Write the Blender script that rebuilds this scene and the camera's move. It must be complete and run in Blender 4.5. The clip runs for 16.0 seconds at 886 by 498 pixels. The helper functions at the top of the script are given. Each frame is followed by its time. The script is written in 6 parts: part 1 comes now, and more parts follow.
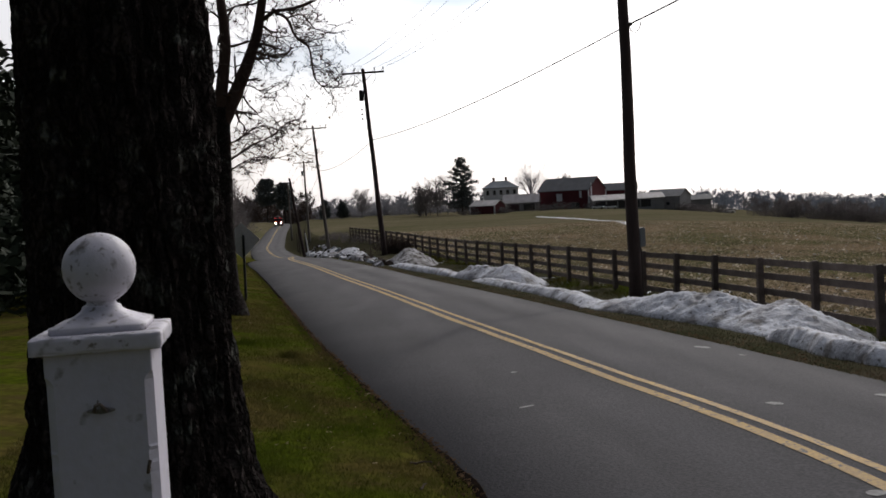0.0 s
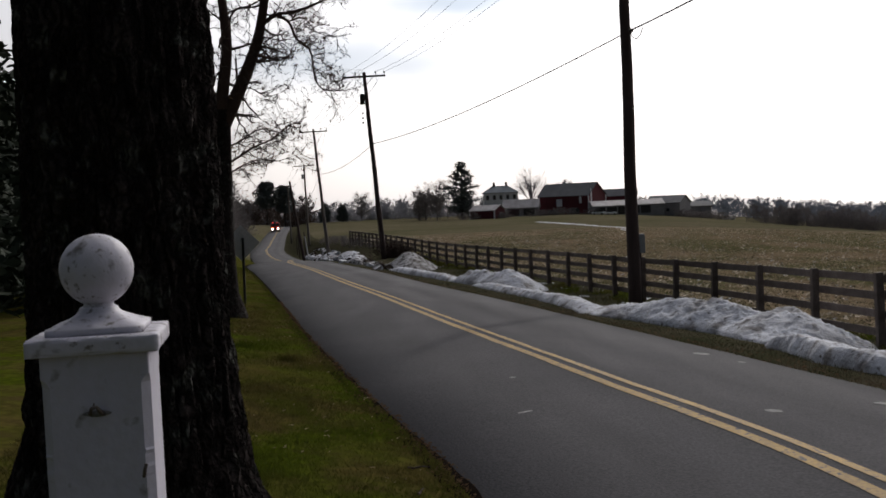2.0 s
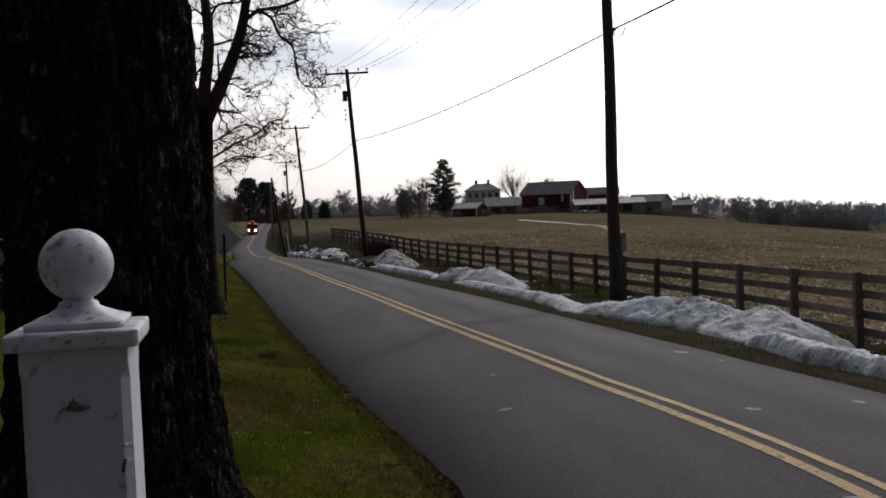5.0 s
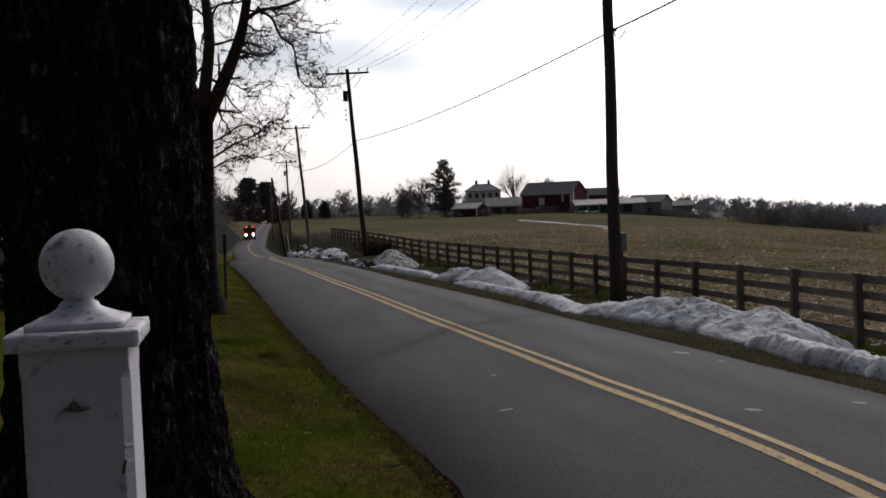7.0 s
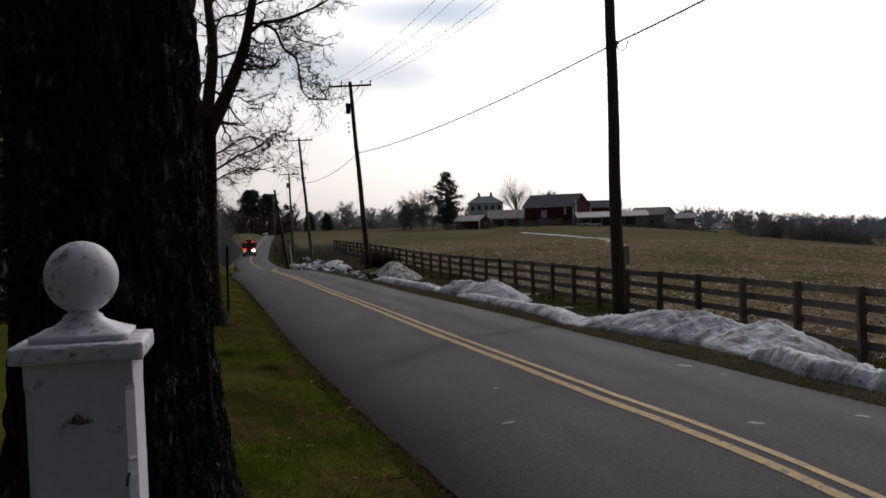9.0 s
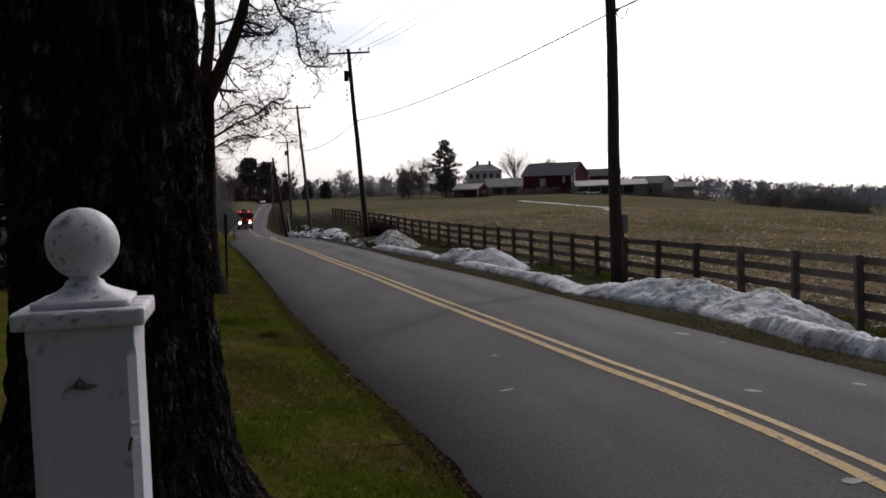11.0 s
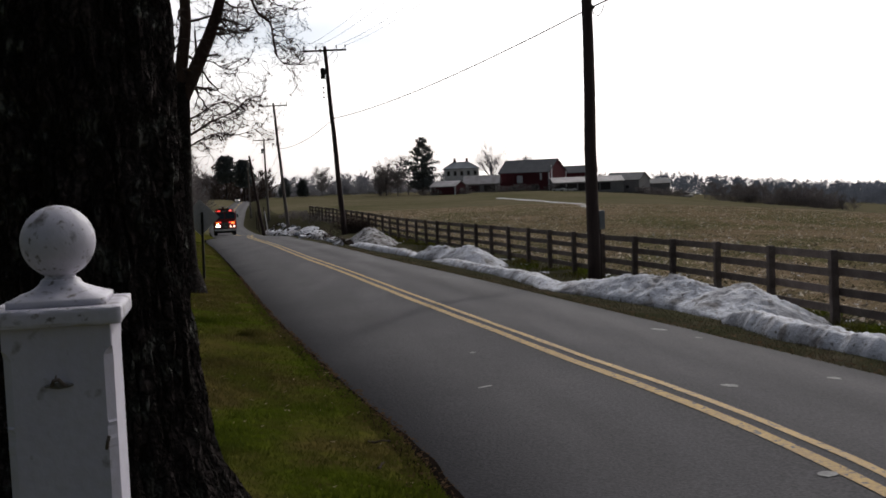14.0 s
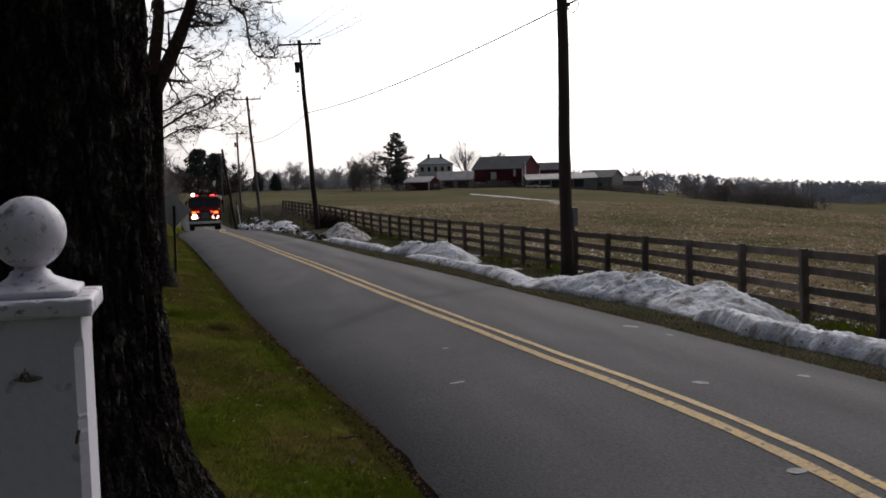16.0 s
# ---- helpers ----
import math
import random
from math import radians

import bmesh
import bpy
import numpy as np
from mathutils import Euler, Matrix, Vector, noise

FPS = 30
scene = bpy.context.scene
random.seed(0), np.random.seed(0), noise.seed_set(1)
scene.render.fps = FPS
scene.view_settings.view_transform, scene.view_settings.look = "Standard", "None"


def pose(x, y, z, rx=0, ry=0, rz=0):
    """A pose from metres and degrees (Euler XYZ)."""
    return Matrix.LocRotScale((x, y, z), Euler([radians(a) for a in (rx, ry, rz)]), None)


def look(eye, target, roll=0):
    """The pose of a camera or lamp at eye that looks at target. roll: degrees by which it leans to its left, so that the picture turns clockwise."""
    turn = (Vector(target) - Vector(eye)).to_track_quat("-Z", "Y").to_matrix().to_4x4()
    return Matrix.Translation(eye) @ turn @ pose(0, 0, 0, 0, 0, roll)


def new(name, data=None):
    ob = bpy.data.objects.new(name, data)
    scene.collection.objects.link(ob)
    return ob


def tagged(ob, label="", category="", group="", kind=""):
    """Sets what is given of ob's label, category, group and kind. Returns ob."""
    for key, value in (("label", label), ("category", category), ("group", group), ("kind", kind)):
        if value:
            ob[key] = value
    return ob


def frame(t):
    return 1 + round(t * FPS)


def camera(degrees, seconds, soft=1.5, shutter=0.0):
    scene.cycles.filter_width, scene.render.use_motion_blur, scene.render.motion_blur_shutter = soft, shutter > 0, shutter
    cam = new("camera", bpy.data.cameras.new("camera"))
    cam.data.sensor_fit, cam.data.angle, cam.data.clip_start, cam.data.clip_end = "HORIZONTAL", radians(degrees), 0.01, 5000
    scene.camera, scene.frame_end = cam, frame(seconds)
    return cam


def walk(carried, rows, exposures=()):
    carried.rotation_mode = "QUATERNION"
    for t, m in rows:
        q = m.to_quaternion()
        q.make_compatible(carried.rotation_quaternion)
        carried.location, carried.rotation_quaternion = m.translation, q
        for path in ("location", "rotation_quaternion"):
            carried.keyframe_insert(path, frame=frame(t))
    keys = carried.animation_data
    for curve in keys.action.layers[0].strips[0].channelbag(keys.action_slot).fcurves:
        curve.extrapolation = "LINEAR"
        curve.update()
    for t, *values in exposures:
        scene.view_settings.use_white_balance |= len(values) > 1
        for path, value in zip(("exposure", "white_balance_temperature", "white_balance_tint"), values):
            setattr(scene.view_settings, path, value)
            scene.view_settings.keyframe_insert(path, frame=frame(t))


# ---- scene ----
import itertools

# ---- the camera and its way ----
cam = camera(44.2, 16.0, soft=1.7)
# seconds, x, y, z, yaw, pitch, roll
PATH = [
    (0.0, 0.003, -0.014, 1.65, -0.27, -2.95, 3.12), (0.5, -0.001, -0.007, 1.649, -0.32, -3.08, 2.85), (1.0, -0.002, 0.004, 1.649, -0.51, -3.22, 2.6),
    (1.5, -0.002, 0.005, 1.649, -0.39, -3.04, 2.64), (2.0, 0.001, 0.002, 1.649, -0.27, -2.72, 2.63), (2.5, 0.002, -0.006, 1.65, -0.29, -2.63, 2.61),
    (3.0, 0.004, -0.01, 1.649, -0.61, -2.86, 2.83), (3.5, 0.003, -0.003, 1.65, -1.15, -3.16, 2.45), (4.0, 0.006, -0.011, 1.649, -1.15, -3.07, 2.42),
    (6.5, 0.001, -0.001, 1.648, -1.32, -2.81, 2.08), (7.0, 0.002, -0.002, 1.649, -1.19, -2.88, 2.19), (7.5, 0.001, 0.0, 1.649, -1.06, -2.85, 2.14),
    (8.0, 0.0, -0.0, 1.65, -1.1, -2.8, 2.0), (8.5, 0.002, -0.014, 1.651, -1.04, -2.33, 2.07), (9.0, -0.002, -0.0, 1.65, -1.06, -2.23, 2.11),
    (9.5, 0.001, -0.011, 1.649, -1.06, -3.17, 2.14), (12.0, -0.007, -0.004, 1.647, -1.23, -3.99, 1.9), (12.5, -0.007, -0.001, 1.646, -1.51, -4.05, 1.96),
    (13.0, -0.009, 0.003, 1.646, -1.82, -4.07, 1.88), (13.5, -0.008, 0.001, 1.647, -2.17, -4.1, 2.36), (14.0, -0.005, -0.009, 1.646, -2.33, -4.08, 2.24),
    (14.5, -0.006, -0.001, 1.647, -2.94, -4.16, 1.94), (15.0, -0.005, -0.006, 1.647, -3.33, -4.22, 1.67), (15.5, -0.011, 0.007, 1.645, -3.73, -4.3, 1.65),
    (16.0, -0.009, 0.001, 1.644, -3.7, -4.35, 1.66)]
walk(cam, [(t, pose(x, y, z, 90 + p, r, w)) for t, x, y, z, w, p, r in PATH], [(0.0, -0.72), (2.0, -0.90), (4.2, -0.93), (7.0, -0.98), (8.5, -1.10), (9.2, -1.11), (10.5, -0.92), (12.0, -0.74), (16.0, -0.74)])

# ---- sky and sun ----
SUN_AZ, SUN_EL = 24.0, 30.0   # degrees right of +y, and above the horizon
world = bpy.data.worlds.new("sky")
scene.world = world
world.use_nodes = True
wn, wl = world.node_tree.nodes, world.node_tree.links
background = wn["Background"]
sky = wn.new("ShaderNodeTexSky")
sky.sky_type, sky.sun_disc = "NISHITA", False
sky.sun_elevation, sky.sun_rotation = radians(SUN_EL), radians(SUN_AZ)
sky.dust_density, sky.air_density = 2.0, 1.0
grey = wn.new("ShaderNodeRGBToBW")          # thin high overcast keeps the sky's glow but not its blue
tint, veil = wn.new("ShaderNodeMixRGB"), wn.new("ShaderNodeMixRGB")
tint.blend_type, tint.inputs[0].default_value, tint.inputs[2].default_value = "MULTIPLY", 1.0, (0.4, 0.4, 0.42, 1)
veil.inputs[0].default_value = 0.65
wl.new(sky.outputs[0], grey.inputs[0])
wl.new(grey.outputs[0], tint.inputs[1])
wl.new(sky.outputs[0], veil.inputs[1])
wl.new(tint.outputs[0], veil.inputs[2])
coord, ripple = wn.new("ShaderNodeTexCoord"), wn.new("ShaderNodeTexNoise")
ripple.inputs["Scale"].default_value, ripple.inputs["Detail"].default_value = 9.0, 4.0
wl.new(coord.outputs["Generated"], ripple.inputs["Vector"])
# the thin cloud glows round the hidden sun
toward, clip, bell, glare, both = (wn.new("ShaderNodeVectorMath"), wn.new("ShaderNodeMath"), wn.new("ShaderNodeMath"), wn.new("ShaderNodeMixRGB"), wn.new("ShaderNodeMixRGB"))
toward.operation, clip.operation, bell.operation = "DOT_PRODUCT", "MAXIMUM", "POWER"
ga, ge = radians(SUN_AZ), radians(SUN_EL)
toward.inputs[1].default_value = (math.sin(ga) * math.cos(ge), math.cos(ga) * math.cos(ge), math.sin(ge))
clip.inputs[1].default_value, bell.inputs[1].default_value = 0.0, 2.8
glare.inputs[1].default_value, glare.inputs[2].default_value = (0, 0, 0, 1), (30.0, 29.0, 29.7, 1)
both.blend_type, both.inputs[0].default_value = "ADD", 1.0
wl.new(coord.outputs["Generated"], toward.inputs[0])
wl.new(toward.outputs["Value"], clip.inputs[0])
wl.new(clip.outputs[0], bell.inputs[0])
wl.new(bell.outputs[0], glare.inputs[0])
wl.new(veil.outputs[0], both.inputs[1])
wl.new(glare.outputs[0], both.inputs[2])
last = both.outputs[0]
for az, el, wide, high, depth in ((-5.0, 7.3, 5.0, 1.1, 0.62), (2.0, 10.0, 4.2, 0.8, 0.85), (-0.2, 6.7, 1.8, 0.7, 0.35), (-13.0, 12.5, 6.0, 1.2, 0.3), (11.0, 15.0, 6.0, 1.2, 0.3)):
    a, e = radians(az), radians(el)
    off, size, shake, far = (wn.new("ShaderNodeVectorMath") for _ in range(4))
    off.operation, size.operation, shake.operation, far.operation = "SUBTRACT", "MULTIPLY", "MULTIPLY_ADD", "LENGTH"
    off.inputs[1].default_value = (math.sin(a) * math.cos(e), math.cos(a) * math.cos(e), math.sin(e))
    size.inputs[1].default_value = (1 / radians(wide), 0.5 / radians(wide), 1 / radians(high))
    shake.inputs[1].default_value = (1.3, 1.3, 1.3)
    fade, dim = wn.new("ShaderNodeMapRange"), wn.new("ShaderNodeMixRGB")
    fade.interpolation_type = "SMOOTHSTEP"
    fade.inputs["From Min"].default_value, fade.inputs["From Max"].default_value = 0.25, 1.7
    fade.inputs["To Min"].default_value, fade.inputs["To Max"].default_value = depth, 0.0
    dim.blend_type, dim.inputs[2].default_value = "MULTIPLY", (0.42, 0.50, 0.58, 1)
    centre = wn.new("ShaderNodeVectorMath")
    centre.operation, centre.inputs[1].default_value = "SUBTRACT", (0.5, 0.5, 0.5)
    wl.new(coord.outputs["Generated"], off.inputs[0])
    wl.new(off.outputs[0], size.inputs[0])
    wl.new(ripple.outputs["Color"], centre.inputs[0])
    wl.new(centre.outputs[0], shake.inputs[0])
    wl.new(size.outputs[0], shake.inputs[2])
    wl.new(shake.outputs[0], far.inputs[0])
    wl.new(far.outputs["Value"], fade.inputs["Value"])
    wl.new(fade.outputs[0], dim.inputs[0])
    wl.new(last, dim.inputs[1])
    last = dim.outputs[0]
wl.new(last, background.inputs[0])
background.inputs[1].default_value = 0.10
sun_data = bpy.data.lights.new("sun", "SUN")
sun_data.energy, sun_data.angle, sun_data.color = 1.9, radians(1.5), (1.0, 0.95, 0.88)
sun = new("sun", sun_data)
sa, se = radians(SUN_AZ), radians(SUN_EL)
sun.matrix_basis = look((math.sin(sa) * math.cos(se) * 90, math.cos(sa) * math.cos(se) * 90, math.sin(se) * 90), (0, 0, 0))


# ---- materials ----
def material(name, a, b=None, rough=0.8, metal=0.0, scale=6.0, fine=60.0, bump=0.15, stretch=(1, 1, 1), c=None, lo=0.35, hi=0.65, vary=0.0, spec=0.3):
    """Two colours mixed by coarse noise, a third by fine noise, and a fine bump; scales in 1/m. vary: brightness by object."""
    m = bpy.data.materials.new(name)
    m.use_nodes = True
    n, l = m.node_tree.nodes, m.node_tree.links
    p = n["Principled BSDF"]
    p.inputs["Roughness"].default_value, p.inputs["Metallic"].default_value = rough, metal
    p.inputs["Specular IOR Level"].default_value = spec
    tc, mp = n.new("ShaderNodeTexCoord"), n.new("ShaderNodeMapping")
    mp.inputs["Scale"].default_value = stretch
    l.new(tc.outputs["Object"], mp.inputs[0])
    n1, n2 = n.new("ShaderNodeTexNoise"), n.new("ShaderNodeTexNoise")
    n1.inputs["Scale"].default_value, n1.inputs["Detail"].default_value = scale, 5
    n2.inputs["Scale"].default_value, n2.inputs["Detail"].default_value = fine, 3
    for q in (n1, n2):
        l.new(mp.outputs[0], q.inputs["Vector"])
    r1, r2 = n.new("ShaderNodeMapRange"), n.new("ShaderNodeMapRange")
    for r, q in ((r1, n1), (r2, n2)):
        r.inputs["From Min"].default_value, r.inputs["From Max"].default_value = lo, hi
        l.new(q.outputs["Fac"], r.inputs["Value"])
    m1, m2 = n.new("ShaderNodeMixRGB"), n.new("ShaderNodeMixRGB")
    b = b or a
    c = c or tuple(0.5 * v for v in a)
    m1.inputs[1].default_value, m1.inputs[2].default_value, m2.inputs[2].default_value = (*a, 1), (*b, 1), (*c, 1)
    l.new(r1.outputs[0], m1.inputs[0])
    half = n.new("ShaderNodeMath")
    half.operation = "MULTIPLY"
    half.inputs[1].default_value = 0.45
    l.new(r2.outputs[0], half.inputs[0])
    l.new(half.outputs[0], m2.inputs[0])
    l.new(m1.outputs[0], m2.inputs[1])
    last = m2.outputs[0]
    if vary:
        info, hsv, mr = n.new("ShaderNodeObjectInfo"), n.new("ShaderNodeHueSaturation"), n.new("ShaderNodeMapRange")
        mr.inputs["To Min"].default_value, mr.inputs["To Max"].default_value = 1 - vary, 1 + vary
        l.new(info.outputs["Random"], mr.inputs["Value"])
        l.new(mr.outputs[0], hsv.inputs["Value"])
        l.new(last, hsv.inputs["Color"])
        last = hsv.outputs[0]
    l.new(last, p.inputs["Base Color"])
    if bump:
        bp = n.new("ShaderNodeBump")
        bp.inputs["Strength"].default_value, bp.inputs["Distance"].default_value = bump, 0.02
        l.new(n2.outputs["Fac"], bp.inputs["Height"])
        l.new(bp.outputs[0], p.inputs["Normal"])
    return m


def glow(name, colour, strength):
    m = bpy.data.materials.new(name)
    m.use_nodes = True
    p = m.node_tree.nodes["Principled BSDF"]
    p.inputs["Base Color"].default_value = (*colour, 1)
    p.inputs["Emission Color"].default_value = (*colour, 1)
    p.inputs["Emission Strength"].default_value = strength
    return m


ASPHALT = material("asphalt", (0.097, 0.095, 0.100), (0.112, 0.109, 0.114), 0.9, 0, 0.5, 38, 0.35, c=(0.026, 0.025, 0.027), spec=0.04, lo=0.34, hi=0.68)
EDGE = material("road_edge", (0.006, 0.0048, 0.0042), (0.016, 0.012, 0.0095), 0.95, 0, 4, 60, 0.6, spec=0.0)
YELLOW = material("yellow_paint", (0.45, 0.280, 0.065), (0.35, 0.22, 0.065), 0.75, 0, 3, 30, 0.3, c=(0.12, 0.09, 0.055))
LAWN = material("lawn", (0.056, 0.072, 0.006), (0.080, 0.064, 0.019), 0.95, 0, 0.8, 9, 0.8, c=(0.016, 0.017, 0.006), spec=0.0, lo=0.4, hi=0.6)
VERGE = material("verge_grass", (0.042, 0.046, 0.023), (0.086, 0.074, 0.052), 0.95, 0, 1.1, 12, 0.8, c=(0.018, 0.018, 0.009), spec=0.0)
STUBBLE = material("stubble", (0.170, 0.127, 0.082), (0.090, 0.084, 0.041), 0.95, 0, 0.22, 2.2, 0.8, c=(0.052, 0.046, 0.024), spec=0.0, lo=0.42, hi=0.58, stretch=(1, 0.5, 1))
PASTURE = material("pasture", (0.104, 0.099, 0.056), (0.156, 0.134, 0.090), 0.95, 0, 0.05, 0.8, 0.5, c=(0.04, 0.036, 0.016), spec=0.0)
BLADE = material("grass_blade", (0.072, 0.096, 0.008), (0.094, 0.080, 0.024), 0.9, 0, 0.8, 5, 0, c=(0.03, 0.034, 0.008), spec=0.05, lo=0.4, hi=0.6)
VERGE_BLADE = material("verge_blade", (0.050, 0.058, 0.030), (0.13, 0.11, 0.080), 0.9, 0, 1.5, 6, 0, c=(0.03, 0.03, 0.012), spec=0.0)
STRAW = material("straw", (0.52, 0.43, 0.32), (0.30, 0.23, 0.15), 0.9, 0, 0.7, 5, 0, spec=0.05)
DEAD_LEAF = material("dead_leaf", (0.10, 0.058, 0.03), (0.16, 0.10, 0.055), 0.9, 0, 3, 20, 0, spec=0.05)


def see_through(m, share):
    """Lets part of the light through, as thin leaves do."""
    n, l = m.node_tree.nodes, m.node_tree.links
    p, out = n["Principled BSDF"], n["Material Output"]
    t, mix = n.new("ShaderNodeBsdfTranslucent"), n.new("ShaderNodeMixShader")
    l.new(p.inputs["Base Color"].links[0].from_socket, t.inputs["Color"])
    mix.inputs[0].default_value = share
    l.new(p.outputs[0], mix.inputs[1])
    l.new(t.outputs[0], mix.inputs[2])
    l.new(mix.outputs[0], out.inputs["Surface"])


for leaf in (BLADE, VERGE_BLADE, STRAW, DEAD_LEAF):
    see_through(leaf, 0.4)
SNOW = material("old_snow", (0.62, 0.64, 0.70), (0.33, 0.33, 0.355), 0.75, 0, 1.3, 14, 1.0, c=(0.24, 0.235, 0.24), lo=0.45, hi=0.72, spec=0.1)
DIRTY_SNOW = material("gritty_snow", (0.46, 0.46, 0.48), (0.20, 0.19, 0.185), 0.85, 0, 1.6, 12, 1.0, c=(0.09, 0.08, 0.075), lo=0.42, hi=0.66, spec=0.05)
WOOD_FENCE = material("fence_wood", (0.102, 0.079, 0.070), (0.18, 0.145, 0.128), 0.85, 0, 3, 40, 0.5, vary=0.25)
WOOD_POLE = material("pole_wood", (0.050, 0.034, 0.032), (0.084, 0.060, 0.055), 0.9, 0, 2, 30, 0.5, stretch=(3, 3, 0.3))
WOOD_GREY = material("pole_wood_grey", (0.15, 0.125, 0.112), (0.21, 0.185, 0.165), 0.9, 0, 2, 30, 0.5, stretch=(3, 3, 0.3))
BARK = material("bark", (0.030, 0.026, 0.023), (0.085, 0.078, 0.068), 0.95, 0, 7, 30, 1.0, stretch=(1.4, 1.4, 0.6), c=(0.008, 0.007, 0.006), lo=0.42, hi=0.66, spec=0.05)
BARK_RED = material("bark_brown", (0.060, 0.035, 0.027), (0.085, 0.053, 0.042), 0.95, 0, 5, 40, 0.6, stretch=(1.6, 1.6, 0.5))
TWIG = material("twig", (0.072, 0.049, 0.041), (0.098, 0.070, 0.058), 0.95, 0, 2, 20, 0)
# Far twigs, greyer or bluer with distance: air haze put into the colour.
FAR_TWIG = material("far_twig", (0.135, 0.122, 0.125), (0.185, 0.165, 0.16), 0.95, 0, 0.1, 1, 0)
PALE_HAZE_TWIG = material("pale_haze_twig", (0.23, 0.235, 0.265), (0.30, 0.295, 0.315), 0.95, 0, 0.1, 1, 0)
HAZE_TWIG = material("valley_haze_twig", (0.18, 0.20, 0.245), (0.22, 0.24, 0.28), 0.95, 0, 0.05, 1, 0)
# Solid twigs let light through here, to pale far crowns as haze would.
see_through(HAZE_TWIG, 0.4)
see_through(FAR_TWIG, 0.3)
see_through(PALE_HAZE_TWIG, 0.4)
# Paler, bluer copy of the needle colour, for distance haze on far pines.
HAZE_NEEDLES = material("haze_needles", (0.085, 0.098, 0.098), (0.12, 0.135, 0.128), 0.9, 0, 0.8, 8, 0)
HUSK = material("corn_husk", (0.66, 0.58, 0.48), (0.44, 0.36, 0.26), 0.9, 0, 0.7, 5, 0, spec=0.05)
SOIL = material("wet_soil", (0.035, 0.026, 0.020), (0.065, 0.050, 0.040), 0.95, 0, 3, 30, 0.6, spec=0.05)
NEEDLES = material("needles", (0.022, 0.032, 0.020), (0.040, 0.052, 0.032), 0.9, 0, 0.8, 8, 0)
WHITE = material("white_paint", (0.70, 0.70, 0.72), (0.58, 0.58, 0.60), 0.55, 0, 9, 45, 0.1, c=(0.42, 0.41, 0.40), lo=0.4, hi=0.8)
IRON = material("rusty_iron", (0.10, 0.075, 0.06), (0.2, 0.17, 0.15), 0.6, 0.6, 20, 90, 0.3)
ZINC = material("dull_zinc", (0.17, 0.165, 0.16), (0.30, 0.29, 0.28), 0.65, 0.3, 40, 160, 0.3)
GREY_METAL = material("grey_metal", (0.32, 0.33, 0.34), (0.25, 0.26, 0.27), 0.5, 0.5, 3, 40, 0.1)
SIGN_BACK = material("sign_back", (0.60, 0.58, 0.59), (0.52, 0.50, 0.51), 0.6, 0.0, 4, 30, 0.1)
BLACK = material("black_metal", (0.015, 0.015, 0.016), (0.025, 0.024, 0.024), 0.6, 0.2, 5, 40, 0.1)
WIRE = material("wire", (0.09, 0.09, 0.094), (0.13, 0.13, 0.13), 0.6, 0.3, 5, 40, 0)
PORCELAIN = material("porcelain", (0.25, 0.22, 0.2), (0.3, 0.28, 0.26), 0.3, 0, 5, 40, 0)
PAINT_SHAFT = material("post_paint", (0.545, 0.53, 0.61), (0.475, 0.46, 0.53), 0.55, 0, 5, 45, 0.1, c=(0.44, 0.43, 0.44), lo=0.4, hi=0.8)
PAINT_OLD = material("old_white_paint", (0.575, 0.555, 0.625), (0.49, 0.475, 0.53), 0.55, 0, 7, 45, 0.1, c=(0.46, 0.45, 0.45), lo=0.4, hi=0.8)


def speckle(m, scale, low, high, dark):
    """Dark mildew specks and chips on a paint."""
    n, l = m.node_tree.nodes, m.node_tree.links
    p = n["Principled BSDF"]
    old = p.inputs["Base Color"].links[0].from_socket
    tc, nz, where, mix = n.new("ShaderNodeTexCoord"), n.new("ShaderNodeTexNoise"), n.new("ShaderNodeMapRange"), n.new("ShaderNodeMixRGB")
    nz.inputs["Scale"].default_value, nz.inputs["Detail"].default_value = scale, 6
    where.inputs["From Min"].default_value, where.inputs["From Max"].default_value = low, high
    mix.inputs[2].default_value = (*dark, 1)
    l.new(tc.outputs["Object"], nz.inputs["Vector"])
    l.new(nz.outputs["Fac"], where.inputs["Value"])
    l.new(where.outputs[0], mix.inputs[0])
    l.new(old, mix.inputs[1])
    l.new(mix.outputs[0], p.inputs["Base Color"])


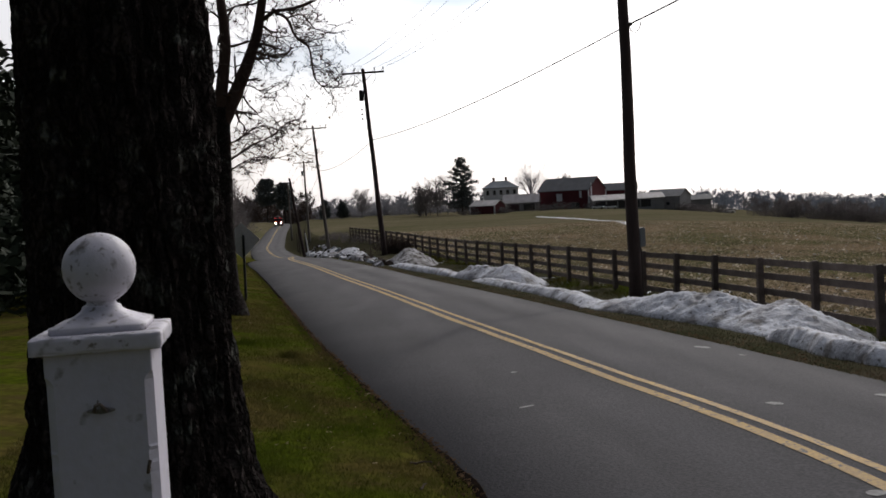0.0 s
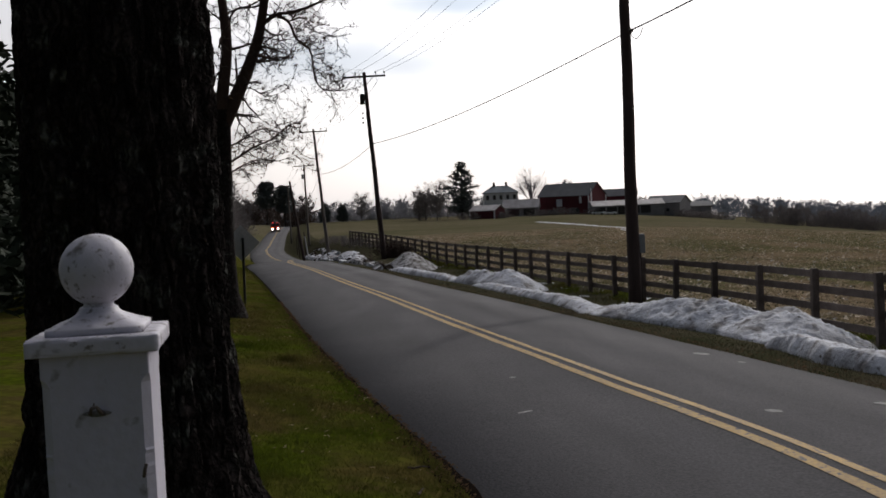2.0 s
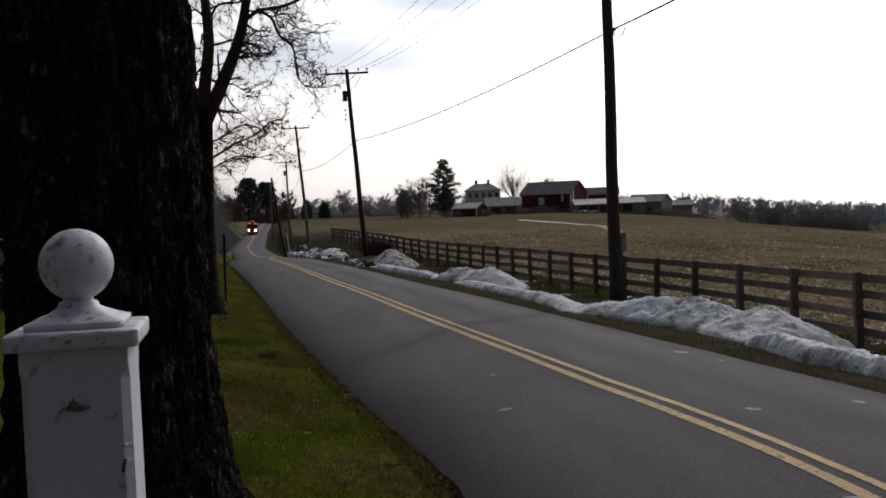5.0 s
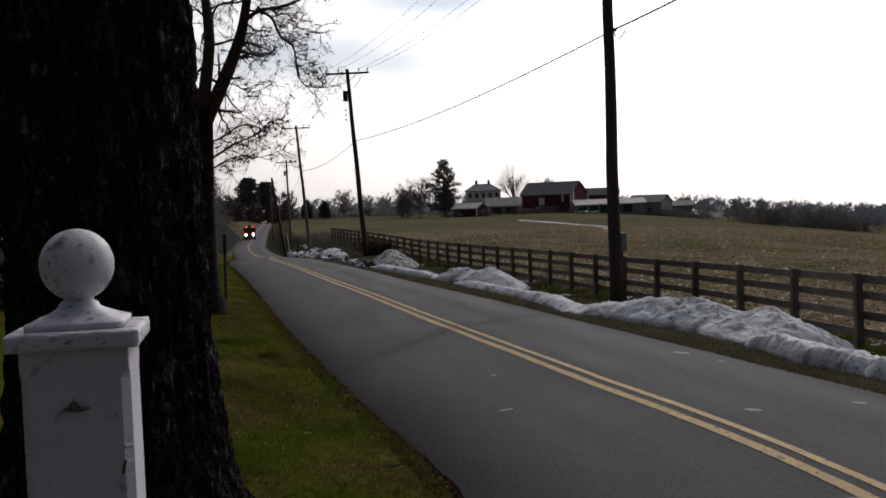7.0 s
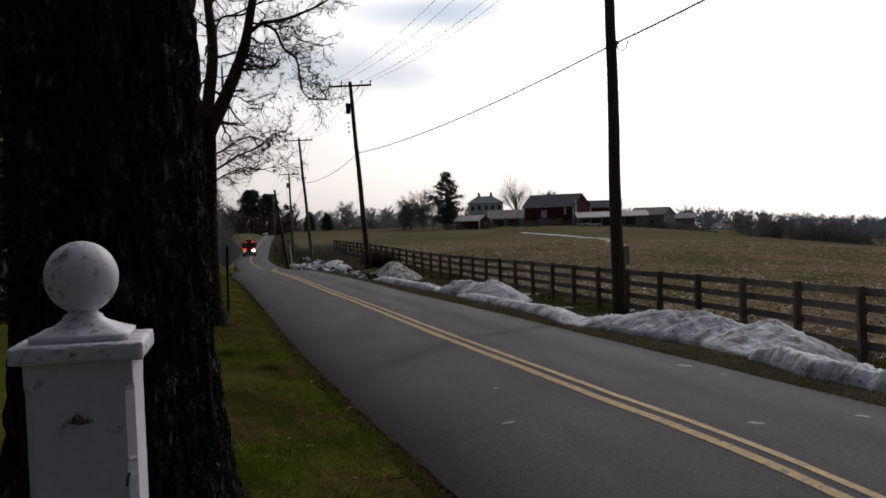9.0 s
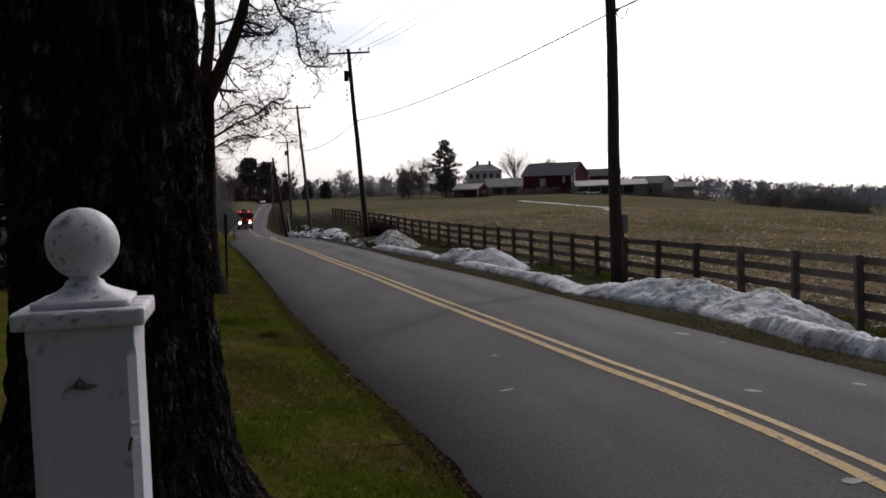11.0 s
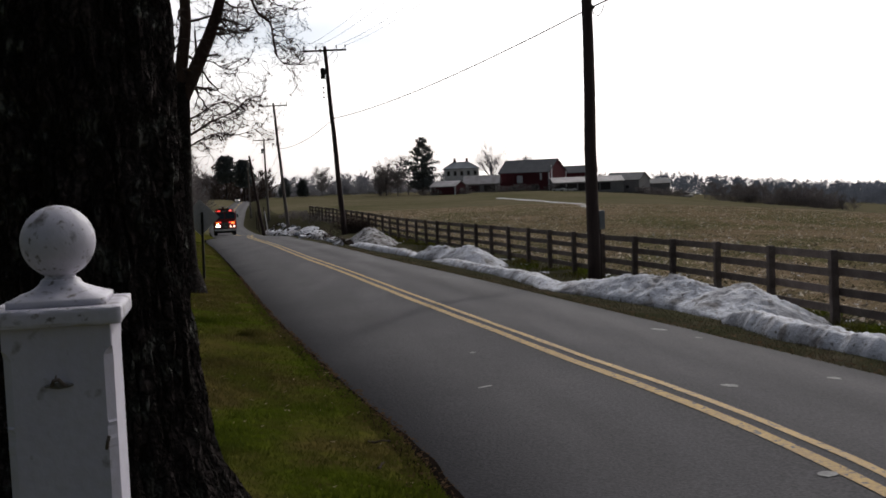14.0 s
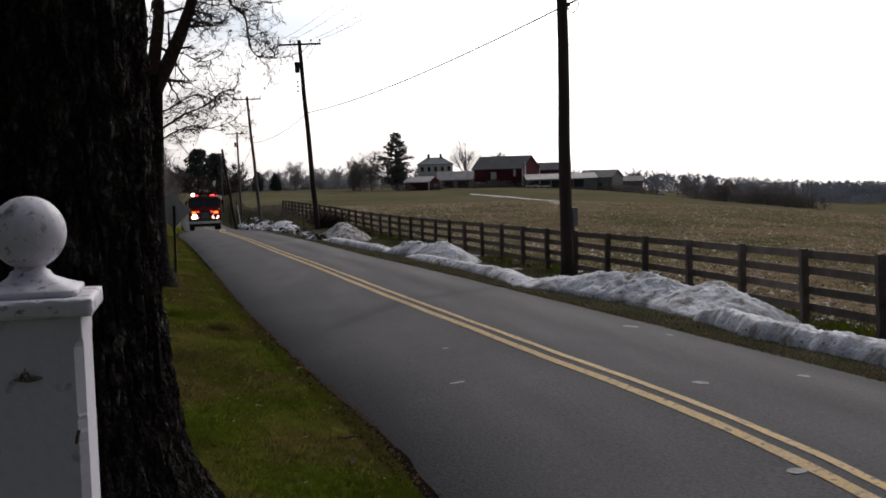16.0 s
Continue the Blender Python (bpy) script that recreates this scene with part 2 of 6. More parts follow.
def worn_lanes(m):
    """Paler wheel tracks along the lanes, broken by long stains; reads how far across the road a point lies."""
    n, l = m.node_tree.nodes, m.node_tree.links
    p = n["Principled BSDF"]
    old = p.inputs["Base Color"].links[0].from_socket
    at, wave, tc, mp, nz, spots, mul, add, hsv = (n.new(k) for k in ("ShaderNodeAttribute", "ShaderNodeMath", "ShaderNodeTexCoord", "ShaderNodeMapping", "ShaderNodeTexNoise", "ShaderNodeMapRange", "ShaderNodeMath", "ShaderNodeMath", "ShaderNodeHueSaturation"))
    at.attribute_name = "across"
    turn, blotch, pale = n.new("ShaderNodeMath"), n.new("ShaderNodeTexNoise"), n.new("ShaderNodeMapRange")
    turn.operation, turn.inputs[1].default_value, turn.inputs[2].default_value = "MULTIPLY_ADD", 4.39, -3.5
    wave.operation = "COSINE"
    mp.inputs["Rotation"].default_value, mp.inputs["Scale"].default_value = (0, 0, radians(-9)), (1.0, 0.10, 1)
    nz.inputs["Scale"].default_value, nz.inputs["Detail"].default_value = 1.1, 5
    spots.inputs["From Min"].default_value, spots.inputs["From Max"].default_value = 0.3, 0.7
    spots.inputs["To Min"].default_value, spots.inputs["To Max"].default_value = 0.0, 0.16
    blotch.inputs["Scale"].default_value, blotch.inputs["Detail"].default_value = 0.8, 7
    pale.inputs["From Min"].default_value, pale.inputs["From Max"].default_value = 0.48, 0.68
    pale.inputs["To Min"].default_value, pale.inputs["To Max"].default_value = 0.96, 1.20
    mul.operation, add.operation = "MULTIPLY", "ADD"
    l.new(at.outputs["Fac"], turn.inputs[0])
    l.new(turn.outputs[0], wave.inputs[0])
    l.new(tc.outputs["Object"], mp.inputs[0])
    l.new(mp.outputs[0], nz.inputs["Vector"])
    l.new(mp.outputs[0], blotch.inputs["Vector"])
    l.new(nz.outputs["Fac"], spots.inputs["Value"])
    l.new(blotch.outputs["Fac"], pale.inputs["Value"])
    l.new(wave.outputs[0], mul.inputs[0])
    l.new(spots.outputs[0], mul.inputs[1])
    l.new(mul.outputs[0], add.inputs[0])
    l.new(pale.outputs[0], add.inputs[1])
    l.new(old, hsv.inputs["Color"])
    l.new(add.outputs[0], hsv.inputs["Value"])
    l.new(hsv.outputs[0], p.inputs["Base Color"])


worn_lanes(ASPHALT)
for grass in (LAWN, BLADE):
    speckle(grass, 1.7, 0.55, 0.72, (0.060, 0.044, 0.018))
speckle(SNOW, 10, 0.60, 0.69, (0.12, 0.11, 0.10))
speckle(SNOW, 2.4, 0.54, 0.66, (0.20, 0.19, 0.19))
speckle(DIRTY_SNOW, 5, 0.50, 0.60, (0.05, 0.042, 0.036))
speckle(YELLOW, 16, 0.57, 0.64, (0.10, 0.085, 0.07))
speckle(PAINT_SHAFT, 22, 0.64, 0.74, (0.22, 0.20, 0.19))
speckle(PAINT_OLD, 27, 0.575, 0.70, (0.15, 0.135, 0.125))
speckle(PAINT_OLD, 70, 0.60, 0.70, (0.20, 0.18, 0.17))
BARN_RED = material("barn_red", (0.095, 0.020, 0.026), (0.12, 0.030, 0.036), 0.85, 0, 0.5, 4, 0.2, stretch=(3, 3, 0.4), c=(0.06, 0.012, 0.014))
ROOF_GREY = material("roof_grey", (0.11, 0.115, 0.125), (0.145, 0.15, 0.16), 0.7, 0.0, 0.4, 4, 0.1)
ROOF_SLATE = material("roof_slate", (0.27, 0.30, 0.33), (0.21, 0.24, 0.27), 0.7, 0.0, 0.4, 4, 0.1)
ROOF_TIN = material("roof_tin", (0.66, 0.63, 0.63), (0.46, 0.42, 0.41), 0.7, 0.0, 0.4, 4, 0.1)
SIDING = material("siding", (0.80, 0.80, 0.80), (0.70, 0.70, 0.70), 0.8, 0, 0.5, 5, 0.1)
GREY_WALL = material("grey_wall", (0.32, 0.31, 0.31), (0.24, 0.23, 0.235), 0.9, 0, 0.4, 4, 0.2)
# Dark window glass; also stands for the shade inside open shed bays.
GLASS_AND_BAY_SHADE = material("glass_and_bay_shade", (0.02, 0.022, 0.026), (0.03, 0.03, 0.034), 0.12, 0, 3, 20, 0, spec=0.5)
CHIMNEY = material("chimney_brick", (0.11, 0.07, 0.06), (0.14, 0.09, 0.07), 0.9, 0, 3, 20, 0.2)


def bark_material():
    """Old furrowed bark: long plates between dark cracks, with pale lichen."""
    m = material("old_bark", (0.039, 0.030, 0.028), (0.078, 0.063, 0.059), 0.95, 0, 5, 45, 0.0, c=(0.012, 0.010, 0.009), lo=0.4, hi=0.66, spec=0.04)
    n, l = m.node_tree.nodes, m.node_tree.links
    p = n["Principled BSDF"]
    tc, mp, nz, add, vor, crack = (n.new(k) for k in ("ShaderNodeTexCoord", "ShaderNodeMapping", "ShaderNodeTexNoise", "ShaderNodeVectorMath", "ShaderNodeTexVoronoi", "ShaderNodeMapRange"))
    mp.inputs["Scale"].default_value = (1, 1, 0.26)
    nz.inputs["Scale"].default_value, nz.inputs["Detail"].default_value = 9, 4
    add.operation, add.inputs[1].default_value = "MULTIPLY_ADD", (0.16, 0.16, 0.10)
    vor.feature, vor.inputs["Scale"].default_value = "DISTANCE_TO_EDGE", 24
    crack.inputs["From Min"].default_value, crack.inputs["From Max"].default_value = -0.05, 0.34
    l.new(tc.outputs["Object"], mp.inputs[0])
    l.new(tc.outputs["Object"], nz.inputs["Vector"])
    l.new(nz.outputs["Color"], add.inputs[0])
    l.new(mp.outputs[0], add.inputs[2])
    l.new(add.outputs[0], vor.inputs["Vector"])
    l.new(vor.outputs["Distance"], crack.inputs["Value"])
    old = p.inputs["Base Color"].links[0].from_socket
    mix, lichen, spots, pale = n.new("ShaderNodeMixRGB"), n.new("ShaderNodeTexNoise"), n.new("ShaderNodeMapRange"), n.new("ShaderNodeMixRGB")
    lichen.inputs["Scale"].default_value, lichen.inputs["Detail"].default_value = 7, 8
    spots.inputs["From Min"].default_value, spots.inputs["From Max"].default_value = 0.57, 0.70
    pale.inputs[2].default_value = (0.16, 0.165, 0.145, 1)
    l.new(tc.outputs["Object"], lichen.inputs["Vector"])
    l.new(lichen.outputs["Fac"], spots.inputs["Value"])
    l.new(spots.outputs[0], pale.inputs[0])
    l.new(old, pale.inputs[1])
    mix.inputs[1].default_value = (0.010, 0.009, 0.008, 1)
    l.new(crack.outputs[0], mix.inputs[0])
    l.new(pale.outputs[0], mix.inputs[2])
    l.new(mix.outputs[0], p.inputs["Base Color"])
    b1, b2, fine = n.new("ShaderNodeBump"), n.new("ShaderNodeBump"), n.new("ShaderNodeTexNoise")
    b1.inputs["Strength"].default_value, b1.inputs["Distance"].default_value = 1.0, 0.03
    b2.inputs["Strength"].default_value, b2.inputs["Distance"].default_value = 0.8, 0.012
    fine.inputs["Scale"].default_value, fine.inputs["Detail"].default_value = 45, 5
    l.new(tc.outputs["Object"], fine.inputs["Vector"])
    l.new(crack.outputs[0], b1.inputs["Height"])
    l.new(fine.outputs["Fac"], b2.inputs["Height"])
    l.new(b1.outputs[0], b2.inputs["Normal"])
    l.new(b2.outputs[0], p.inputs["Normal"])
    return m


OLD_BARK = bark_material()


# ---- mesh helpers ----
def finish(name, bm, mat, parent=None, label="", smooth=False):
    me = bpy.data.meshes.new(name)
    bmesh.ops.recalc_face_normals(bm, faces=bm.faces)
    if smooth:
        for f in bm.faces:
            f.smooth = True
    bm.to_mesh(me)
    bm.free()
    for m in (mat if isinstance(mat, (list, tuple)) else [mat]):
        me.materials.append(m)
    ob = new(name, me)
    ob.parent = parent
    if label:
        tagged(ob, label)
    return ob


def part(name, bm, mat, parent, label="", smooth=False):
    return finish(name, bm, mat, parent, label, smooth)


def empty(name, label, category, group="", kind="", at=(0, 0, 0), rz=0.0):
    ob = new(name)
    ob.empty_display_size = 0.2
    ob.matrix_basis = pose(*at, 0, 0, rz)
    return tagged(ob, label, category, group, kind)


def box(bm, size, at=(0, 0, 0), rot=(0, 0, 0), bevel=0.0, taper=1.0):
    m = pose(*at, *rot) @ Matrix.Diagonal((*size, 1))
    made = bmesh.ops.create_cube(bm, size=1, matrix=m)["verts"]
    if taper != 1.0:
        top = sorted(made, key=lambda v: v.co.z)[4:]
        c = sum((v.co for v in top), Vector()) / 4
        for v in top:
            v.co.x, v.co.y = c.x + (v.co.x - c.x) * taper, c.y + (v.co.y - c.y) * taper
    if bevel:
        bmesh.ops.bevel(bm, geom=list({e for v in made for e in v.link_edges}), offset=bevel, segments=2, affect="EDGES")
    return bm


def ring(c, axis, r, n, twist=0.0):
    axis = Vector(axis).normalized()
    side = axis.cross(Vector((0.31, 0.95, 0.05)) if abs(axis.z) > 0.8 else Vector((0, 0, 1))).normalized()
    up = axis.cross(side)
    return [Vector(c) + r * (math.cos(6.2832 * k / n + twist) * side + math.sin(6.2832 * k / n + twist) * up) for k in range(n)]


def tube(bm, points, radii, n=6, cap=True):
    """A bent tube through the points."""
    rows, points = [], [Vector(p) for p in points]
    for i, p in enumerate(points):
        a = points[min(i + 1, len(points) - 1)] - points[max(i - 1, 0)]
        rows.append([bm.verts.new(v) for v in ring(p, a, radii[i], n)])
    for a, b in zip(rows, rows[1:]):
        for k in range(n):
            bm.faces.new((a[k], a[(k + 1) % n], b[(k + 1) % n], b[k]))
    if cap:
        bm.faces.new(rows[0][::-1])
        bm.faces.new(rows[-1])
    return bm


def lathe(bm, profile, n=24, at=(0, 0, 0)):
    rows = [[bm.verts.new((at[0] + r * math.cos(6.2832 * k / n), at[1] + r * math.sin(6.2832 * k / n), at[2] + z)) for k in range(n)] for r, z in profile]
    for a, b in zip(rows, rows[1:]):
        for k in range(n):
            bm.faces.new((a[k], a[(k + 1) % n], b[(k + 1) % n], b[k]))
    bm.faces.new(rows[0][::-1])
    bm.faces.new(rows[-1])
    return bm


def spline(kx, kv, x):
    """A smooth curve through the knots, straight past its ends."""
    kx, kv, x = np.asarray(kx, float), np.asarray(kv, float), np.asarray(x, float)
    h = np.diff(kx)
    d = np.diff(kv) / h
    m = np.zeros_like(kv)
    m[1:-1] = (d[:-1] * h[1:] + d[1:] * h[:-1]) / (h[1:] + h[:-1])
    m[0], m[-1] = d[0], d[-1]
    i = np.clip(np.searchsorted(kx, x) - 1, 0, len(kx) - 2)
    t = (x - kx[i]) / h[i]
    c = np.clip(t, 0, 1)
    y = (1 + 2 * c) * (1 - c) ** 2 * kv[i] + c * (1 - c) ** 2 * h[i] * m[i] + c * c * (3 - 2 * c) * kv[i + 1] + c * c * (c - 1) * h[i] * m[i + 1]
    return y + np.where(t < 0, t * h[i] * m[i], 0) + np.where(t > 1, (t - 1) * h[i] * m[i + 1], 0)


# ---- the lie of the land ----
ROAD_Y = [-5, 4, 8, 13, 20, 28, 38, 50, 65, 85, 110, 140, 180, 230, 300, 380]
ROAD_X = [4.51, 3.42, 2.92, 1.74, 0.21, -1.36, -3.3, -5.77, -8.86, -11.6, -16.09, -21.5, -28.6, -35.7, -44.9, -54.4]
ROAD_Z = [-0.49, -0.47, -0.47, -0.51, -0.64, -0.84, -1.14, -1.4, -1.83, -2.71, -3.99, -5.12, -5.95, -6.6, -6.4, -6.1]
LEFT_W, RIGHT_W = 2.685, 2.95


def road_x(y):
    return spline(ROAD_Y, ROAD_X, y)


def road_z(y):
    z = spline(ROAD_Y, ROAD_Z, np.clip(y, -5, 380))
    return z + np.where(np.asarray(y) > 380, np.clip(np.asarray(y) - 380, 0, 150) * -0.022, 0)


def field_z(y):
    return spline([10, 20, 30, 42, 58, 80, 110, 200, 300, 370, 420, 700], [-0.91, -1.26, -1.52, -1.77, -2.06, -2.16, -2.5, -4.7, -5.7, -6.3, -6.5, -8.5], np.clip(y, 0, 900))


def step(a, b, x):
    t = np.clip((np.asarray(x, float) - a) / (b - a), 0, 1)
    return t * t * (3 - 2 * t)


def ground_z(x, y):
    x, y = np.asarray(x, float), np.asarray(y, float)
    u = x - road_x(y)
    zr = road_z(y)
    bed = zr - 0.06 * np.abs(u)
    bank = 1 + 0.8 * step(60, 140, y)
    left = zr - 0.11 + 0.14 * bank * np.clip(-u - LEFT_W, 0, 4) + 0.012 * np.clip(-u - 6.7, 0, 60)
    left = left + (field_z(y) + 0.3 - left) * step(20, 60, -u) * step(30, 80, y)
    lean = np.clip(x - 0.11 * y, 0, None)
    fall = 0.0048 * lean ** 1.69
    fall = 22 * (1 - np.exp(-fall / 22))
    far = 0.028 * np.clip(y - 700, 0, None)
    right = field_z(y) - fall - far
    left = left - far
    k = step(RIGHT_W, 6.6, u)
    right = (zr - 0.265) * (1 - k) + right * k
    z = np.where(u < -LEFT_W, left, np.where(u > RIGHT_W, right, bed))
    return z


def gz(x, y):
    return float(ground_z(x, y))


def on_road(u, y):
    """The place on the road's surface u metres right of its middle line, beside the station y."""
    dx = (road_x(y + 0.2) - road_x(y - 0.2)) / 0.4
    n = math.hypot(1, dx)
    z = float(road_z(y)) + (0.04 * u if u < 0 else -0.09 * u)
    return float(road_x(y)) + u / n, y - u * dx / n, z


def ground():
    us = np.concatenate([-np.geomspace(1800, 12, 40), np.arange(-11.5, -2.8, 0.5), [-LEFT_W, -2, 0, 2, RIGHT_W], np.arange(3.2, 9, 0.3), np.geomspace(9.2, 1800, 60)])
    ys = np.concatenate([-np.geomspace(600, 6, 16), np.arange(-5, 60, 1.0), np.geomspace(60, 3500, 110)])
    uu, yy = np.meshgrid(us, ys)
    xx = uu + road_x(np.clip(yy, -40, 700))
    zz = ground_z(xx, yy)
    inside = (uu > -LEFT_W - 0.01) & (uu < RIGHT_W + 0.01)
    zz = np.where(inside, zz - 0.12, zz)
    rough = np.array([[noise.noise((x * 0.9, y * 0.9, 0)) for x, y in zip(a, b)] for a, b in zip(xx, yy)])
    zz = zz + np.where(inside | (yy > 120), 0, rough * 0.035)
    w, h = len(us), len(ys)
    me = bpy.data.meshes.new("ground")
    faces = [(j * w + i, j * w + i + 1, (j + 1) * w + i + 1, (j + 1) * w + i) for j in range(h - 1) for i in range(w - 1)]
    me.from_pydata(np.stack([xx, yy, zz], -1).reshape(-1, 3).tolist(), [], faces)
    for m in (LAWN, VERGE, STUBBLE, PASTURE):
        me.materials.append(m)
    index = []
    for j in range(h - 1):
        for i in range(w - 1):
            u, y, x = us[i], ys[j], xx[j, i]
            if u < 0:
                index.append(0 if y < 130 else 3)
            elif u < 8.3:
                index.append(1)
            else:
                index.append(2 if y < 150 + 0.2 * x and x > -0.11 * y + 12 - 5 else 3)
    me.polygons.foreach_set("material_index", index)
    me.polygons.foreach_set("use_smooth", [True] * len(index))
    return tagged(new("ground", me), "rolling winter lawn, verge and corn stubble field", "ground", kind="structure")


def strip(name, u0, u1, y0, y1, lift, mat, thick=0.0, stepping=1.0, wobble=0.0, parent=None):
    """A band that follows the road from u0 to u1."""
    bm = bmesh.new()
    across = bm.verts.layers.float.new("across")
    ys = [y0]
    while ys[-1] < y1:
        ys.append(min(y1, ys[-1] + stepping * max(1, ys[-1] / 40)))
    cols = [u0] + [c for c in (-1.4, -0.3, 0, 0.3, 1.4) if u0 < c < u1] + [u1]
    rows = []
    for y in ys:
        row = []
        for c in cols:
            e = wobble * noise.noise((y * 1.3, c * 3, 7)) if c in (u0, u1) else 0
            p = on_road(c + e, y)
            row.append(bm.verts.new((p[0], p[1], p[2] + lift)))
            row[-1][across] = c
        if thick:
            row = [bm.verts.new(row[0].co - Vector((0.03, 0, thick)))] + row + [bm.verts.new(row[-1].co - Vector((-0.03, 0, thick)))]
        rows.append(row)
    for a, b in zip(rows, rows[1:]):
        for k in range(len(a) - 1):
            bm.faces.new((a[k], a[k + 1], b[k + 1], b[k]))
    return finish(name, bm, mat, parent, smooth=True)


def road():
    tagged(strip("road", -LEFT_W, RIGHT_W, -60, 520, 0.0, ASPHALT, 0.14, wobble=0.05), "worn grey asphalt country road with a dip", "road", kind="structure")
    for u in (-0.16, 0.06):
        tagged(strip("centre_line", u - 0.055, u + 0.055, -60, 400, 0.005, YELLOW, 0.0, 0.25, 0.016), "worn yellow painted no-passing centre line", "road marking", "double centre line", "structure")
    tagged(strip("road_edge", -LEFT_W - 0.14, -LEFT_W + 0.025, -60, 150, 0.008, EDGE, 0.1, 0.15, 0.055), "dark crumbled dirt edge of the road", "road edge", kind="structure")


ground()
road()


# ---- fence ----
def fence_x(y):
    return spline([10, 20, 30, 42, 58, 80, 110], [8.1, 7.23, 5.7, 3.6, 0.56, -3.84, -9.63], y)


def fence():
    thing = empty("board_fence", "dark brown wooden four-board fence along a field", "fence")
    ys = np.arange(4, 112, 0.05)
    xs = fence_x(ys)
    run = np.concatenate([[0], np.cumsum(np.hypot(np.diff(xs), np.diff(ys)))])
    first = float(np.interp(10, ys, run)) + 8.42
    stations = [first + 2.44 * k for k in range(-4, 37)]
    place = []
    for s in stations:
        y = float(np.interp(s, run, ys))
        x = float(np.interp(s, run, xs))
        place.append(Vector((x, y, float(field_z(y)))))
    bm = bmesh.new()
    box(bm, (0.13, 0.13, 1.75), (0, 0, 0.375), bevel=0.012)
    boards = []
    for v in range(3):
        b = bmesh.new()
        box(b, (2.46, 0.03, 0.14), bevel=0.004)
        for w in b.verts:
            w.co.z += 0.008 * math.sin(w.co.x * (1 + v) + v)
        me = bpy.data.meshes.new("rail")
        b.to_mesh(me)
        b.free()
        me.materials.append(WOOD_FENCE)
        boards.append(me)
    post = part("fence_post", bm, WOOD_FENCE, thing)
    rng = random.Random(5)
    for k, p in enumerate(place):
        ob = post if k == 0 else new("fence_post", post.data)
        ob.parent = thing
        along = (place[min(k + 1, len(place) - 1)] - place[max(k - 1, 0)])
        turn = math.degrees(math.atan2(along.y, along.x))
        ob.matrix_basis = pose(p.x, p.y, p.z, rng.uniform(-1.5, 1.5), rng.uniform(-1.5, 1.5), turn)
        if k + 1 < len(place):
            q = place[k + 1]
            d = q - p
            side = Vector((d.y, -d.x, 0)).normalized() * 0.085
            for z in (1.15, 0.85, 0.53, 0.22):
                r = new("rail", rng.choice(boards))
                r.parent = thing
                c = (p + q) / 2 + side + Vector((0, 0, z + rng.uniform(-0.012, 0.012)))
                r.matrix_basis = pose(*c, 0, -math.degrees(math.atan2(d.z, d.xy.length)) + rng.uniform(-0.4, 0.4), math.degrees(math.atan2(d.y, d.x)))


fence()


# ---- utility poles and wires ----
POLES = [  # base x, y, z, top x, height, has a crossarm, grey
    (5.06, 28.6, -1.52, 5.08, 11.8, True, False), (-3.6, 69.9, -2.0, -4.35, 11.8, True, False), (-11.0, 107.4, -2.8, -11.9, 11.7, True, True),
    (-17.7, 147.9, -4.9, -17.9, 11.9, True, True), (-14.6, 117.1, -3.7, -15.8, 7.8, False, False), (-29.2, 215.0, -5.6, -29.4, 11.0, True, True)]


